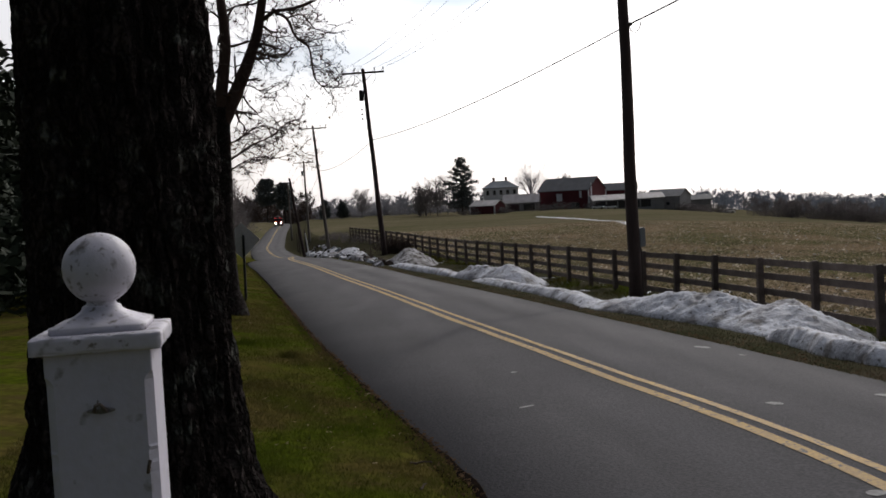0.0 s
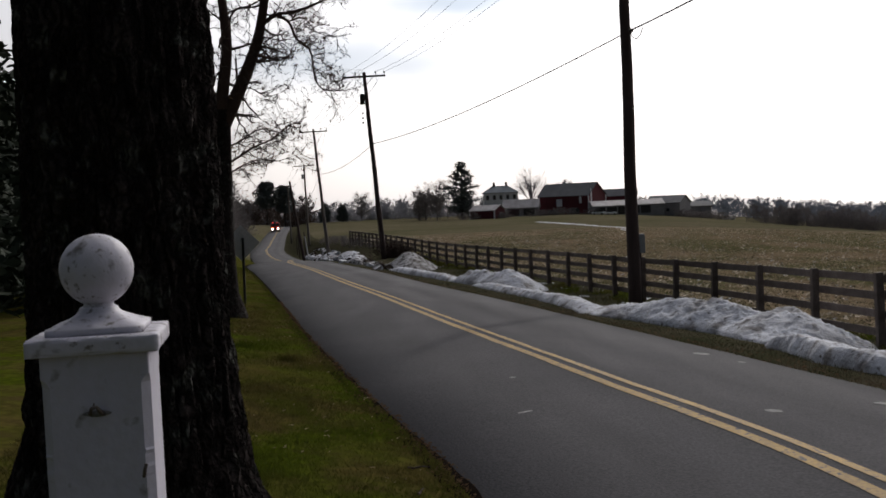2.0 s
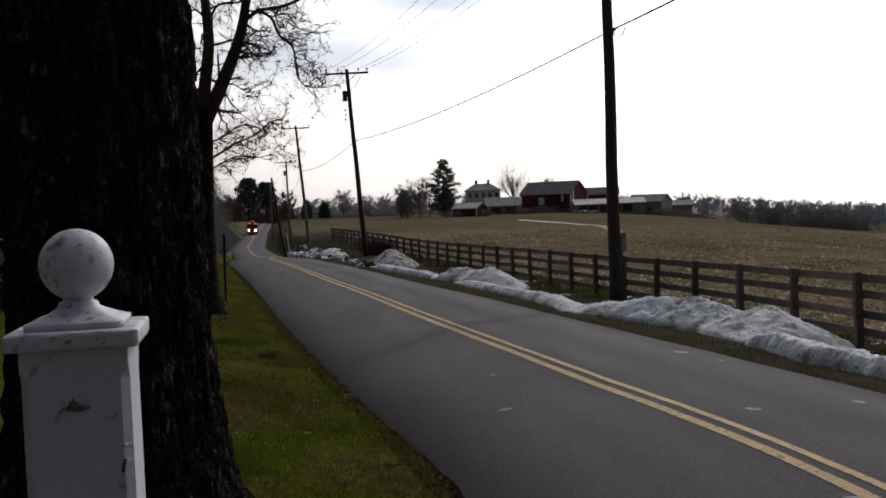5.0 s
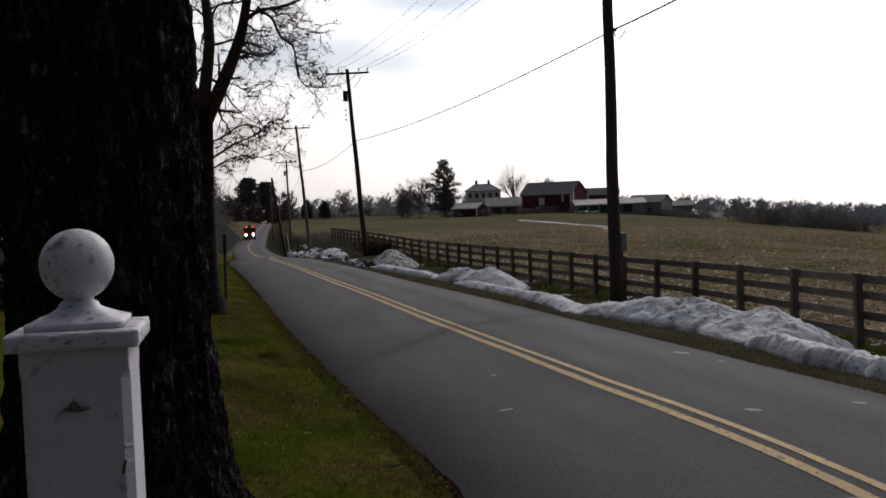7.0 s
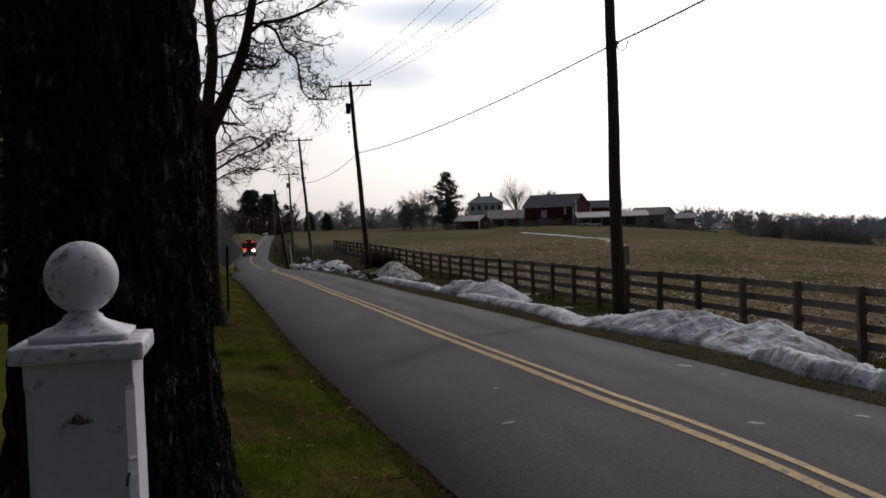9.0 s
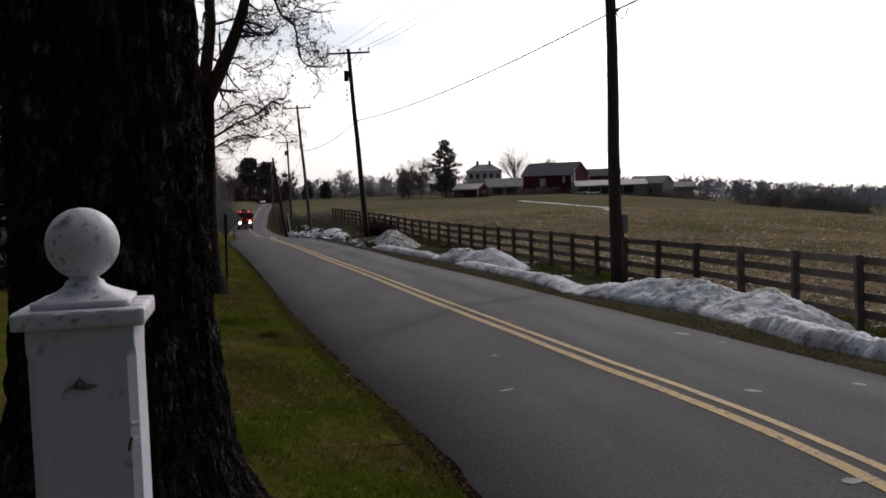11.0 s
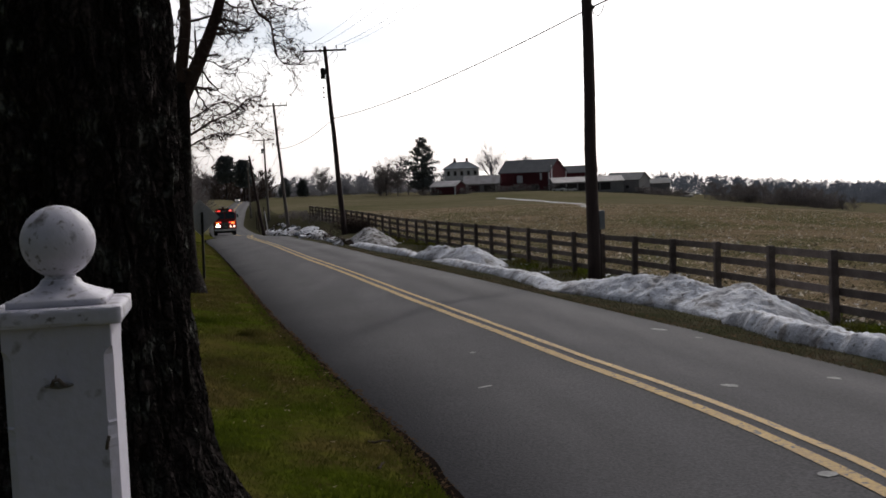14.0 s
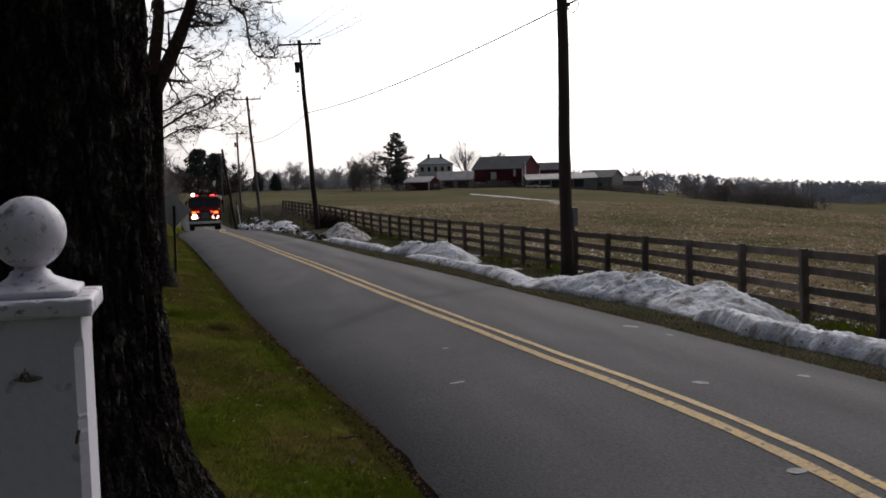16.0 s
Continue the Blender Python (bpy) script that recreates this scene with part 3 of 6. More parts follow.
def utility_pole(k, x, y, z, tx, height, arm, grey):
    wood = WOOD_GREY if grey else WOOD_POLE
    label = ("weathered grey" if grey else "dark brown") + (" wooden utility pole with a crossarm" if arm else " wooden pole stub leaning beside the road")
    thing = empty("utility_pole", label, "utility pole", "poles along the road", at=(x, y, z))
    low = min(0, gz(x, y) - z) - 0.4
    lean = tx - x
    n = 9
    bm = bmesh.new()
    tube(bm, [(lean * i / n + 0.015 * math.sin(i * 1.7), 0, low + (height - low) * i / n) for i in range(n + 1)], [0.18 - 0.065 * i / n for i in range(n + 1)], 14)
    part("pole", bm, wood, thing, smooth=True)
    if arm:
        at = Vector((lean * 0.98, -0.16, height - 0.28))
        bm = bmesh.new()
        box(bm, (2.75, 0.1, 0.12), at, (0, 0, -6), 0.008)
        part("crossarm", bm, wood, thing)
        for d in (-1.3, -0.55, 0.75, 1.3):
            bm = bmesh.new()
            lathe(bm, [(0.015, -0.05), (0.02, 0.1), (0.055, 0.12), (0.06, 0.16), (0.035, 0.19), (0.05, 0.23), (0.02, 0.26)], 8, at + Vector((d, -0.1045 * d, 0.06)))
            part("insulator", bm, PORCELAIN, thing, smooth=True)
        for d in (-1, 1):
            bm = bmesh.new()
            tube(bm, [at + Vector((0.62 * d, 0.05, -0.03)), at + Vector((0, 0.06, -0.62))], [0.018, 0.018], 5)
            part("brace", bm, IRON, thing)
        bm = bmesh.new()
        tube(bm, [at + Vector((0.75, 0.05, -0.05)), at + Vector((0.82, 0.05, -0.35)), at + Vector((0.55, 0.1, -0.75)), at + Vector((0.2, 0.15, -1.2))], [0.012] * 4, 4)
        part("drop_wire", bm, WIRE, thing)
    if k in (1, 3):
        bm = bmesh.new()
        c = Vector((lean * 0.86 - 0.27, -0.1, height * 0.855))
        lathe(bm, [(0.02, -0.34), (0.15, -0.33), (0.16, 0.28), (0.13, 0.33), (0.03, 0.37)], 14, c)
        part("transformer", bm, GREY_METAL if k == 3 else BLACK, thing, "dark oil-filled transformer can", True)
        for j in range(3):
            bm = bmesh.new()
            lathe(bm, [(0.02, 0), (0.06, 0.03), (0.06, 0.1), (0.02, 0.13)], 8, c + Vector((0.0, -0.05, -0.95 - 0.3 * j)))
            part("insulator", bm, PORCELAIN, thing)
    if k == 0:
        bm = bmesh.new()
        box(bm, (0.15, 0.2, 0.50), (0.245, 0.05, 1.72), bevel=0.02)
        part("service_box", bm, GREY_METAL, thing, "grey metal service box")
        bm = bmesh.new()
        tube(bm, [(0.205, 0.05, 1.5), (0.205, 0.05, -0.2)], [0.022, 0.022], 8)
        part("conduit", bm, WOOD_POLE, thing)
        bm = bmesh.new()
        tube(bm, [(0.1, -0.16, 7.25), (0.16, -0.18, 7.08), (0.26, -0.2, 7.02), (0.36, -0.22, 7.12), (0.42, -0.24, 7.3)], [0.014] * 5, 6)
        part("drip_loop", bm, WIRE, thing, "loop of black cable")
    bm = bmesh.new()
    f = 7.25 / height
    lathe(bm, [(0.02, 0), (0.07, 0.02), (0.07, 0.09), (0.02, 0.11)], 8, (lean * f + 0.12, -0.14, 7.2)) if arm else box(bm, (0.1, 0.1, 0.1), (lean * 0.5, -0.15, height * 0.5))
    part("cable_clamp", bm, IRON, thing)


def sagging(name, a, b, sag, r, label):
    bm = bmesh.new()
    a, b = Vector(a), Vector(b)
    n = 24
    tube(bm, [a.lerp(b, i / n) - Vector((0, 0, sag * 4 * (i / n) * (1 - i / n))) for i in range(n + 1)], [r] * (n + 1), 4)
    tagged(finish(name, bm, WIRE), label, "wire", "wires between the poles")


for k, row in enumerate(POLES):
    utility_pole(k, *row)


def line_at(k, d, h):
    x, y, z, tx, height, *_ = POLES[k]
    return (x + (tx - x) * h / height + d, y - 0.15 - 0.1 * d, z + h)


BEHIND = (9.6, -9.0, -0.6)
for a, b, sag in ((0, 1, 0.35), (1, 2, 0.45), (2, 3, 0.45), (3, 5, 0.45)):
    sagging("telephone_cable", line_at(a, 0.1, 7.25), line_at(b, 0.1, 7.25), sag, 0.020, "thick black telephone cable slung between poles")
    for d in (-1.3, -0.55, 0.75, 1.3):
        ha, hb = POLES[a][4] - 0.02, POLES[b][4] - 0.02
        sagging("power_wire", line_at(a, d, ha), line_at(b, d, hb), 0.7, 0.009, "thin power wire strung between crossarms")
sagging("telephone_cable", line_at(0, 0.1, 7.25), (BEHIND[0], BEHIND[1], BEHIND[2] + 7.6), 0.5, 0.024, "thick black telephone cable slung between poles")
for d in (-1.3, -0.55, 0.75, 1.3):
    sagging("power_wire", line_at(0, d, 11.78), (BEHIND[0] + d, BEHIND[1], BEHIND[2] + 11.8), 0.6, 0.009, "thin power wire strung between crossarms")
sagging("power_wire", line_at(2, 0.3, 10.2), (-22.0, 88.0, 6.0), 0.5, 0.012, "thin service wire running to a house")


# ---- gate post ----
def gate_post():
    x, y = -0.598, 1.90
    base = gz(x, y)
    thing = empty("gate_post", "white painted wooden gate post with a ball finial", "gate post", at=(x, y, base), rz=9)
    h = 1.414 - base
    bm = bmesh.new()
    half, rows = 0.088, []
    steps = [(-0.15, 0.0145), (0.3, 0.0145), (h * 0.5, 0.0142), (h - 0.30, 0.0145), (h - 0.212, 0.0142), (h - 0.208, 0.0130), (h - 0.196, 0.0125), (h - 0.190, 0.0145),
             (h - 0.174, 0.0145), (h - 0.168, 0.0115), (h - 0.164, 0.0142), (h - 0.10, 0.0145), (h - 0.052, 0.0142), (h - 0.044, 0.010), (h - 0.037, 0.002), (h, 0.002)]
    for z, c in steps:          # stop-chamfered corners, chipped here and there
        row = []
        for sx, sy in ((1, 1), (-1, 1), (-1, -1), (1, -1)):
            a, b = (sx * half, sy * (half - c), z), (sx * (half - c), sy * half, z)
            row += [bm.verts.new(p) for p in ((a, b) if sx * sy > 0 else (b, a))]
        rows.append(row)
    for a, b in zip(rows, rows[1:]):
        for k in range(8):
            bm.faces.new((a[k], a[(k + 1) % 8], b[(k + 1) % 8], b[k]))
    bm.faces.new(rows[0][::-1])
    bm.faces.new(rows[-1])
    part("shaft", bm, PAINT_SHAFT, thing, "white shaft with chamfered corners")
    bm = bmesh.new()
    box(bm, (0.216, 0.216, 0.031), (0, 0, h + 0.0155))
    bmesh.ops.subdivide_edges(bm, edges=bm.edges, cuts=22, use_grid_fill=True)
    for v in bm.verts:          # worn, chipped arrises
        x_, y_, z_ = (abs(v.co.x) - 0.100) / 0.008, (abs(v.co.y) - 0.100) / 0.008, (abs(v.co.z - h - 0.0155) - 0.0085) / 0.007
        near = sorted((max(0, x_), max(0, y_), max(0, z_)))[1]
        chip = max(0, noise.noise((v.co.x * 55, v.co.y * 55, (v.co.z - h) * 70)) - 0.10)
        if near > 0:
            v.co -= Vector((math.copysign(1, v.co.x) * max(0, min(1, x_)), math.copysign(1, v.co.y) * max(0, min(1, y_)), math.copysign(1, v.co.z - h - 0.0155) * max(0, min(1, z_)))) * near * (0.0015 + 0.011 * chip)
    part("cap", bm, PAINT_OLD, thing, "chipped white cap board", True)
    bm = bmesh.new()
    prof = [(0.080, 0.0, 30), (0.080, 0.010, 30), (0.078, 0.0115, 26), (0.068, 0.015, 18), (0.056, 0.020, 11), (0.045, 0.026, 6), (0.038, 0.031, 3.2), (0.0345, 0.035, 2.2), (0.033, 0.040, 2), (0.030, 0.042, 2)]
    rows = []
    for r, z, e in prof:
        row = []
        for k in range(48):
            a = 6.28319 * (k + 0.5) / 48
            c, q = math.cos(a), math.sin(a)
            d = r / (abs(c) ** e + abs(q) ** e) ** (1 / e)
            row.append(bm.verts.new((c * d, q * d, h + 0.031 + z)))
        rows.append(row)
    for a, b in zip(rows, rows[1:]):
        for k in range(48):
            bm.faces.new((a[k], a[(k + 1) % 48], b[(k + 1) % 48], b[k]))
    bm.faces.new(rows[0][::-1])
    bm.faces.new(rows[-1])
    part("pyramid", bm, PAINT_OLD, thing, smooth=True)
    R, zc = 0.0625, h + 0.137
    prof = [(0.034, h + 0.064), (0.029, h + 0.070), (0.025, h + 0.077)]
    for k in range(25):
        a = radians(-66 + 156 * k / 24)
        prof.append((max(R * math.cos(a), 0.0005), zc + R * math.sin(a)))
    bm = bmesh.new()
    lathe(bm, prof, 40)
    part("ball_finial", bm, PAINT_OLD, thing, "weathered white turned ball", True)
    bm = bmesh.new()
    plate = [bm.verts.new((0.024 * math.cos(6.2832 * k / 20), -0.0885, h - 0.099 + 0.0062 * math.sin(6.2832 * k / 20) * (1 - 0.3 * abs(math.cos(6.2832 * k / 20))))) for k in range(20)]
    front = [bm.verts.new((v.co.x * 0.82, -0.0935, h - 0.099 + (v.co.z - h + 0.099) * 0.75)) for v in plate]
    for k in range(20):
        bm.faces.new((plate[k], plate[(k + 1) % 20], front[(k + 1) % 20], front[k]))
    bm.faces.new(front)
    fixing = part("staple_plate", bm, ZINC, thing, "dull almond-shaped metal plate")
    bm = bmesh.new()
    tube(bm, [(-0.009, -0.092, h - 0.099), (-0.009, -0.106, h - 0.096), (-0.005, -0.112, h - 0.086), (0.003, -0.112, h - 0.085), (0.009, -0.106, h - 0.094), (0.010, -0.092, h - 0.100)], [0.0032] * 6, 8)
    tube(bm, [(-0.002, -0.110, h - 0.086), (-0.001, -0.108, h - 0.078)], [0.0022, 0.0014], 6)
    part("staple", bm, IRON, fixing, "rusty iron staple")
    bm = bmesh.new()
    tube(bm, [(0.072, -0.09, h - 0.205), (0.072, -0.107, h - 0.207), (0.074, -0.109, h - 0.196), (0.077, -0.108, h - 0.186)], [0.003] * 4, 6)
    part("hook", bm, IRON, thing, "small bent iron hook")


gate_post()


# ---- trees ----
def grow(bm, p, d, length, r, level, rng, spread=0.6, up=0.12, sides=(5, 4, 3, 3, 3), kids=(5, 4, 4, 3), tips=None, bend=0.16):
    """A branch of bent pieces with side branches."""
    n = 4
    pts, rad, dirs = [p], [r], [d]
    for i in range(n):
        d = (d + Vector((rng.gauss(0, bend), rng.gauss(0, bend), rng.gauss(0, bend * 0.75) + up * 0.3))).normalized()
        p = p + d * length / n
        pts.append(p)
        dirs.append(d)
        rad.append(r * (1 - 0.62 * (i + 1) / n))
    tube(bm, pts, rad, sides[min(level, 4)], False)
    if level < len(kids):
        for k in range(kids[level]):
            f = rng.uniform(0.25, 1.0)
            i = min(int(f * n), n - 1)
            q = pts[i].lerp(pts[i + 1], f * n - i)
            axis = Vector((rng.gauss(0, 1), rng.gauss(0, 1), rng.gauss(0, 0.6)))
            e = (dirs[i] + spread * 1.5 * axis.normalized()).normalized()
            grow(bm, q, e, length * rng.uniform(0.42, 0.68), max(rad[i] * 0.55, 0.0055), level + 1, rng, spread, up, sides, kids, tips, bend)
    elif tips is not None:
        tips.append(pts[-1])


def limb(bm, points, r0, r1, n=8):
    points = [Vector(p) for p in points]
    fine = []
    for i in range(len(points) - 1):
        a, b, c, e = points[max(i - 1, 0)], points[i], points[i + 1], points[min(i + 2, len(points) - 1)]
        for k in range(3):
            t = k / 3
            fine.append(0.5 * (2 * b + (c - a) * t + (2 * a - 5 * b + 4 * c - e) * t * t + (3 * b - a - 3 * c + e) * t ** 3))
    fine.append(points[-1])
    m = len(fine) - 1
    rad = [r0 + (r1 - r0) * i / m for i in range(m + 1)]
    tube(bm, fine, rad, n, False)
    return fine, rad


def big_trunk():
    x, y = -1.447, 5.05
    z0 = gz(x, y)
    thing = empty("roadside_tree", "huge old tree trunk with deeply furrowed dark bark", "tree", at=(x, y, z0))
    n, rows, top = 260, 170, 5.2
    bm = bmesh.new()
    grid = []
    for j in range(rows + 1):
        z = -0.3 + (top + 0.3) * (j / rows) ** 1.1
        line = []
        for k in range(n):
            a = 6.2832 * k / n
            flare = 0.85 * math.exp(-max(z, -0.05) / 0.37)
            lobe = 1 + 0.10 * math.sin(3 * a + 0.6) * math.exp(-max(z, 0) / 0.6) + 0.015 * math.sin(2 * a + z)
            r = (0.421 + 0.001 * z + flare * (1 - 0.3 * math.cos(a))) * lobe
            c, s = math.cos(a), math.sin(a)
            w = noise.noise((c * 2.2, s * 2.2, z * 0.9)) * 0.5
            f = abs(noise.noise((c * 8 + w, s * 8 + w, z * 2.4 + w)))
            g = abs(noise.noise((c * 17 + w, s * 17, z * 6 + 9)))
            e = noise.noise((c * 30, s * 30, z * 22))
            r += 0.040 * min(f * 2.9, 1) + 0.020 * min(g * 2.6, 1) + 0.006 * e - 0.042
            line.append(bm.verts.new((r * c, r * s, z)))
        grid.append(line)
    for a, b in zip(grid, grid[1:]):
        for k in range(n):
            bm.faces.new((a[k], a[(k + 1) % n], b[(k + 1) % n], b[k]))
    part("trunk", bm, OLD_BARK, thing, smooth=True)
    rng = random.Random(11)
    bm = bmesh.new()
    for k in range(5):
        a = k * 1.256 + 1.1
        d = Vector((math.cos(a) * 0.8, math.sin(a) * 0.8, 0.9)).normalized()
        grow(bm, Vector((0.3 * math.cos(a) - 0.06, 0.3 * math.sin(a), top - 0.5)), d, 4.6, 0.16, 0, rng, kids=(4, 3, 2))
    part("crown", bm, BARK_RED, thing, "bare spreading winter branches")


big_trunk()


def forked_tree():
    x, y = -4.47, 22.4
    z0 = gz(x, y)
    thing = empty("forked_tree", "bare forked roadside tree with fine winter twigs", "tree", "roadside trees", at=(x, y, z0))
    thing.scale = (0.92, 0.92, 0.92)
    rng = random.Random(21)
    bm = bmesh.new()
    limb(bm, [(0.05, 0, -0.3), (0.02, 0, 0.3), (0, 0, 1.6), (0.06, 0, 3.2), (0.12, 0, 4.2), (0.15, 0, 4.6)], 0.34, 0.19, 14)
    limb(bm, [(0.05, 0, -0.3), (0.03, 0, 0.15), (0.01, 0, 0.5)], 0.52, 0.30, 14)
    part("trunk", bm, OLD_BARK, thing, smooth=True)
    main = []
    for pts, r0, r1, n in (
            ([(0.15, 0, 4.2), (0.50, 0.05, 4.9), (0.82, 0.1, 5.6), (1.05, 0.1, 6.2), (1.22, 0, 6.9), (1.50, -0.2, 8.0), (1.7, -0.4, 9.5)], 0.175, 0.06, 9),
            ([(0.10, 0, 4.2), (0.20, -0.05, 4.9), (0.36, -0.1, 5.9), (0.32, 0.0, 6.7), (0.24, 0.1, 7.4), (0.15, 0.3, 8.6), (0, 0.4, 10.2)], 0.16, 0.05, 9),
            ([(0.05, 0, 4.0), (-0.12, 0.1, 5.0), (-0.16, 0.2, 6.4), (-0.22, 0.3, 8.2)], 0.07, 0.03, 7),
            ([(1.05, 0.05, 6.35), (1.45, 0, 6.62), (1.9, -0.1, 6.66), (2.4, -0.2, 6.80), (2.8, -0.3, 6.95), (3.3, -0.3, 7.25)], 0.055, 0.014, 6),
            ([(1.45, 0.0, 6.62), (1.75, -0.1, 6.45), (1.92, -0.1, 6.05), (2.2, -0.2, 5.8), (2.26, -0.2, 5.4), (2.30, -0.2, 5.1), (2.5, -0.2, 4.9), (2.8, -0.2, 4.88)], 0.042, 0.009, 6),
            ([(1.75, -0.1, 6.45), (2.1, -0.2, 6.5), (2.4, -0.3, 6.15), (2.8, -0.3, 6.05)], 0.022, 0.008, 5),
            ([(0.14, 0, 3.35), (0.50, 0, 3.55), (0.80, -0.1, 3.72), (1.25, -0.2, 3.88), (1.65, -0.3, 4.15), (1.95, -0.3, 4.22)], 0.034, 0.010, 6),
            ([(0.16, 0, 3.75), (0.5, -0.1, 3.85), (0.85, -0.2, 4.05), (1.2, -0.3, 4.12), (1.55, -0.3, 3.95)], 0.028, 0.010, 5),
            ([(0.14, 0, 3.1), (0.5, -0.1, 3.3), (0.9, -0.1, 3.45), (1.4, -0.3, 3.4), (1.9, -0.3, 3.55)], 0.022, 0.007, 5),
            ([(0.72, 0.1, 5.65), (1.0, 0.0, 5.75), (1.4, 0, 5.65), (1.75, 0, 5.75)], 0.022, 0.008, 5),
            ([(0.36, 0.0, 4.95), (0.8, 0.0, 5.05), (1.15, 0, 4.85), (1.5, 0, 4.92)], 0.020, 0.008, 5),
            ([(0.9, 0.1, 6.0), (1.2, 0.0, 6.15), (1.6, 0, 6.05), (1.9, 0.1, 6.2)], 0.022, 0.008, 5),
            ([(0.32, 0.0, 6.3), (0.55, 0.0, 6.75), (0.9, 0, 6.85), (1.5, 0, 7.1), (2.2, 0, 7.15)], 0.032, 0.012, 5)):
        bm = bmesh.new()
        main.append(limb(bm, pts, r0, r1, n))
        part("limb", bm, BARK_RED, thing, smooth=True)
    bm = bmesh.new()
    ends = []
    for pts, rad in main:
        for i in range(2, len(pts)):
            for _ in range(1 if rad[0] > 0.1 else 2):
                d = Vector((rng.gauss(0.45, 0.7), rng.gauss(0, 0.6), rng.gauss(-0.02, 0.55))).normalized()
                size = rng.uniform(0.6, 1.3) * (0.9 if rad[0] > 0.1 else 0.46)
                grow(bm, pts[i], d, size, max(rad[i] * 0.3, 0.011), 1, rng, 0.7, 0.02, (4, 4, 3, 3, 3), (0, 4, 3, 1), ends, bend=0.3)
    part("crown", bm, TWIG, thing, "tangle of fine bare twigs")
    bm = bmesh.new()
    for p in rng.sample(ends, len(ends) // 16):          # dead leaves that still hang on
        for _ in range(rng.randint(1, 3)):
            q = p + Vector((rng.gauss(0, 0.03), rng.gauss(0, 0.03), rng.gauss(-0.02, 0.03)))
            a = Vector((rng.gauss(0, 1), rng.gauss(0, 1), rng.gauss(0, 1))).normalized() * rng.uniform(0.025, 0.05)
            b = a.cross(Vector((rng.gauss(0, 1), rng.gauss(0, 1), rng.gauss(0, 1)))).normalized() * 0.02
            bm.faces.new([bm.verts.new(v) for v in (q - a, q + b, q + a, q - b)])
    part("withered_leaves", bm, DEAD_LEAF, thing, "few withered brown leaves")


forked_tree()


def far_tree(height, seed, low=0.25, wide=0.3, twigs=420, limbs=16, thick=0.0042):
    """A light bare tree: trunk, some limbs, and a haze of thin twigs."""
    rng = random.Random(seed)
    bm = bmesh.new()
    tube(bm, [(0, 0, -0.8), (0, 0, height * 0.45), (rng.gauss(0, 0.3), 0, height * 0.85)], [height * 0.018, height * 0.012, 0.03], 4, False)
    ends = []
    for k in range(limbs):
        a, z = k * 2.4 + rng.random(), height * rng.uniform(low, 0.75)
        reach = height * wide * rng.uniform(0.5, 1.0) * (1.1 - 0.5 * z / height)
        tip = Vector((math.cos(a) * reach, math.sin(a) * reach, min(z + height * rng.uniform(0.12, 0.32), height * 0.92)))
        mid = Vector((math.cos(a) * reach * 0.5, math.sin(a) * reach * 0.5, z + height * 0.05))
        tube(bm, [(0, 0, z), mid, tip], [height * 0.007, height * 0.005, height * 0.002], 3, False)
        ends += [mid, tip, mid.lerp(tip, 0.5), mid.lerp(tip, 0.75), Vector((0, 0, z)).lerp(mid, 0.6)]
    for _ in range(twigs):
        p = rng.choice(ends) + Vector((rng.gauss(0, 1), rng.gauss(0, 1), rng.gauss(0, 1))) * height * 0.03
        d = Vector((p.x * 2.2 / height + rng.gauss(0, 0.5), p.y * 2.2 / height + rng.gauss(0, 0.5), rng.gauss(0.7, 0.5))).normalized() * height * rng.uniform(0.06, 0.16)
        w = d.cross(Vector((rng.gauss(0, 1), rng.gauss(0, 1), rng.gauss(0, 1)))).normalized() * height * thick
        bm.faces.new([bm.verts.new(p - w), bm.verts.new(p + w), bm.verts.new(p + d)])
    me = bpy.data.meshes.new("far_tree")
    bm.to_mesh(me)
    bm.free()
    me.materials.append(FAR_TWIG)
    return me


def conifer(height, width, seed, bare=0.1, flat=False, count=520, leaf=0.0):
    """A conifer of drooping sprays of needles round a trunk: trunk and crown meshes."""
    rng = random.Random(seed)
    t = bmesh.new()
    tube(t, [(0, 0, -0.6), (0, 0, height * 0.5), (0, 0, height * 0.97)], [height * 0.018, height * 0.012, 0.02], 7, False)
    c = bmesh.new()
    many = 14 if leaf else 11 if flat else 5
    for i in range(count):
        f = rng.random() ** 0.8
        z = height * (bare + (1 - bare) * f)
        reach = width / 2 * ((1 - f) ** 0.72 if not flat else (1 - abs(f - 0.45) ** 1.6 * 1.4)) * rng.uniform(0.35, 1.1) + 0.1
        a = rng.uniform(0, 6.283)
        reach *= 0.92 + 0.7 * noise.noise((a, z * 0.5, seed)) if flat else 0.76 + 0.85 * noise.noise((math.cos(a) * 1.3 + seed, math.sin(a) * 1.3, z * 0.55))
        tip = Vector((math.cos(a) * reach, math.sin(a) * reach, z - reach * 0.12 + rng.uniform(-0.3, 0.4)))
        for _ in range(many):
            o = tip * 1.0 + Vector((rng.gauss(0, 1), rng.gauss(0, 1), rng.gauss(0, 0.6))) * width * 0.035
            s = leaf * rng.uniform(0.5, 1.2) if leaf else height * rng.uniform(0.011, 0.027)
            d = Vector((rng.gauss(0, 1), rng.gauss(0, 1), rng.gauss(0, 0.5))).normalized() * s
            e = Vector((rng.gauss(0, 1), rng.gauss(0, 1), rng.gauss(0, 0.7))).normalized() * s * 0.6
            c.faces.new([c.verts.new(o - d), c.verts.new(o + e), c.verts.new(o + d * 1.3), c.verts.new(o - e)])
    return t, c


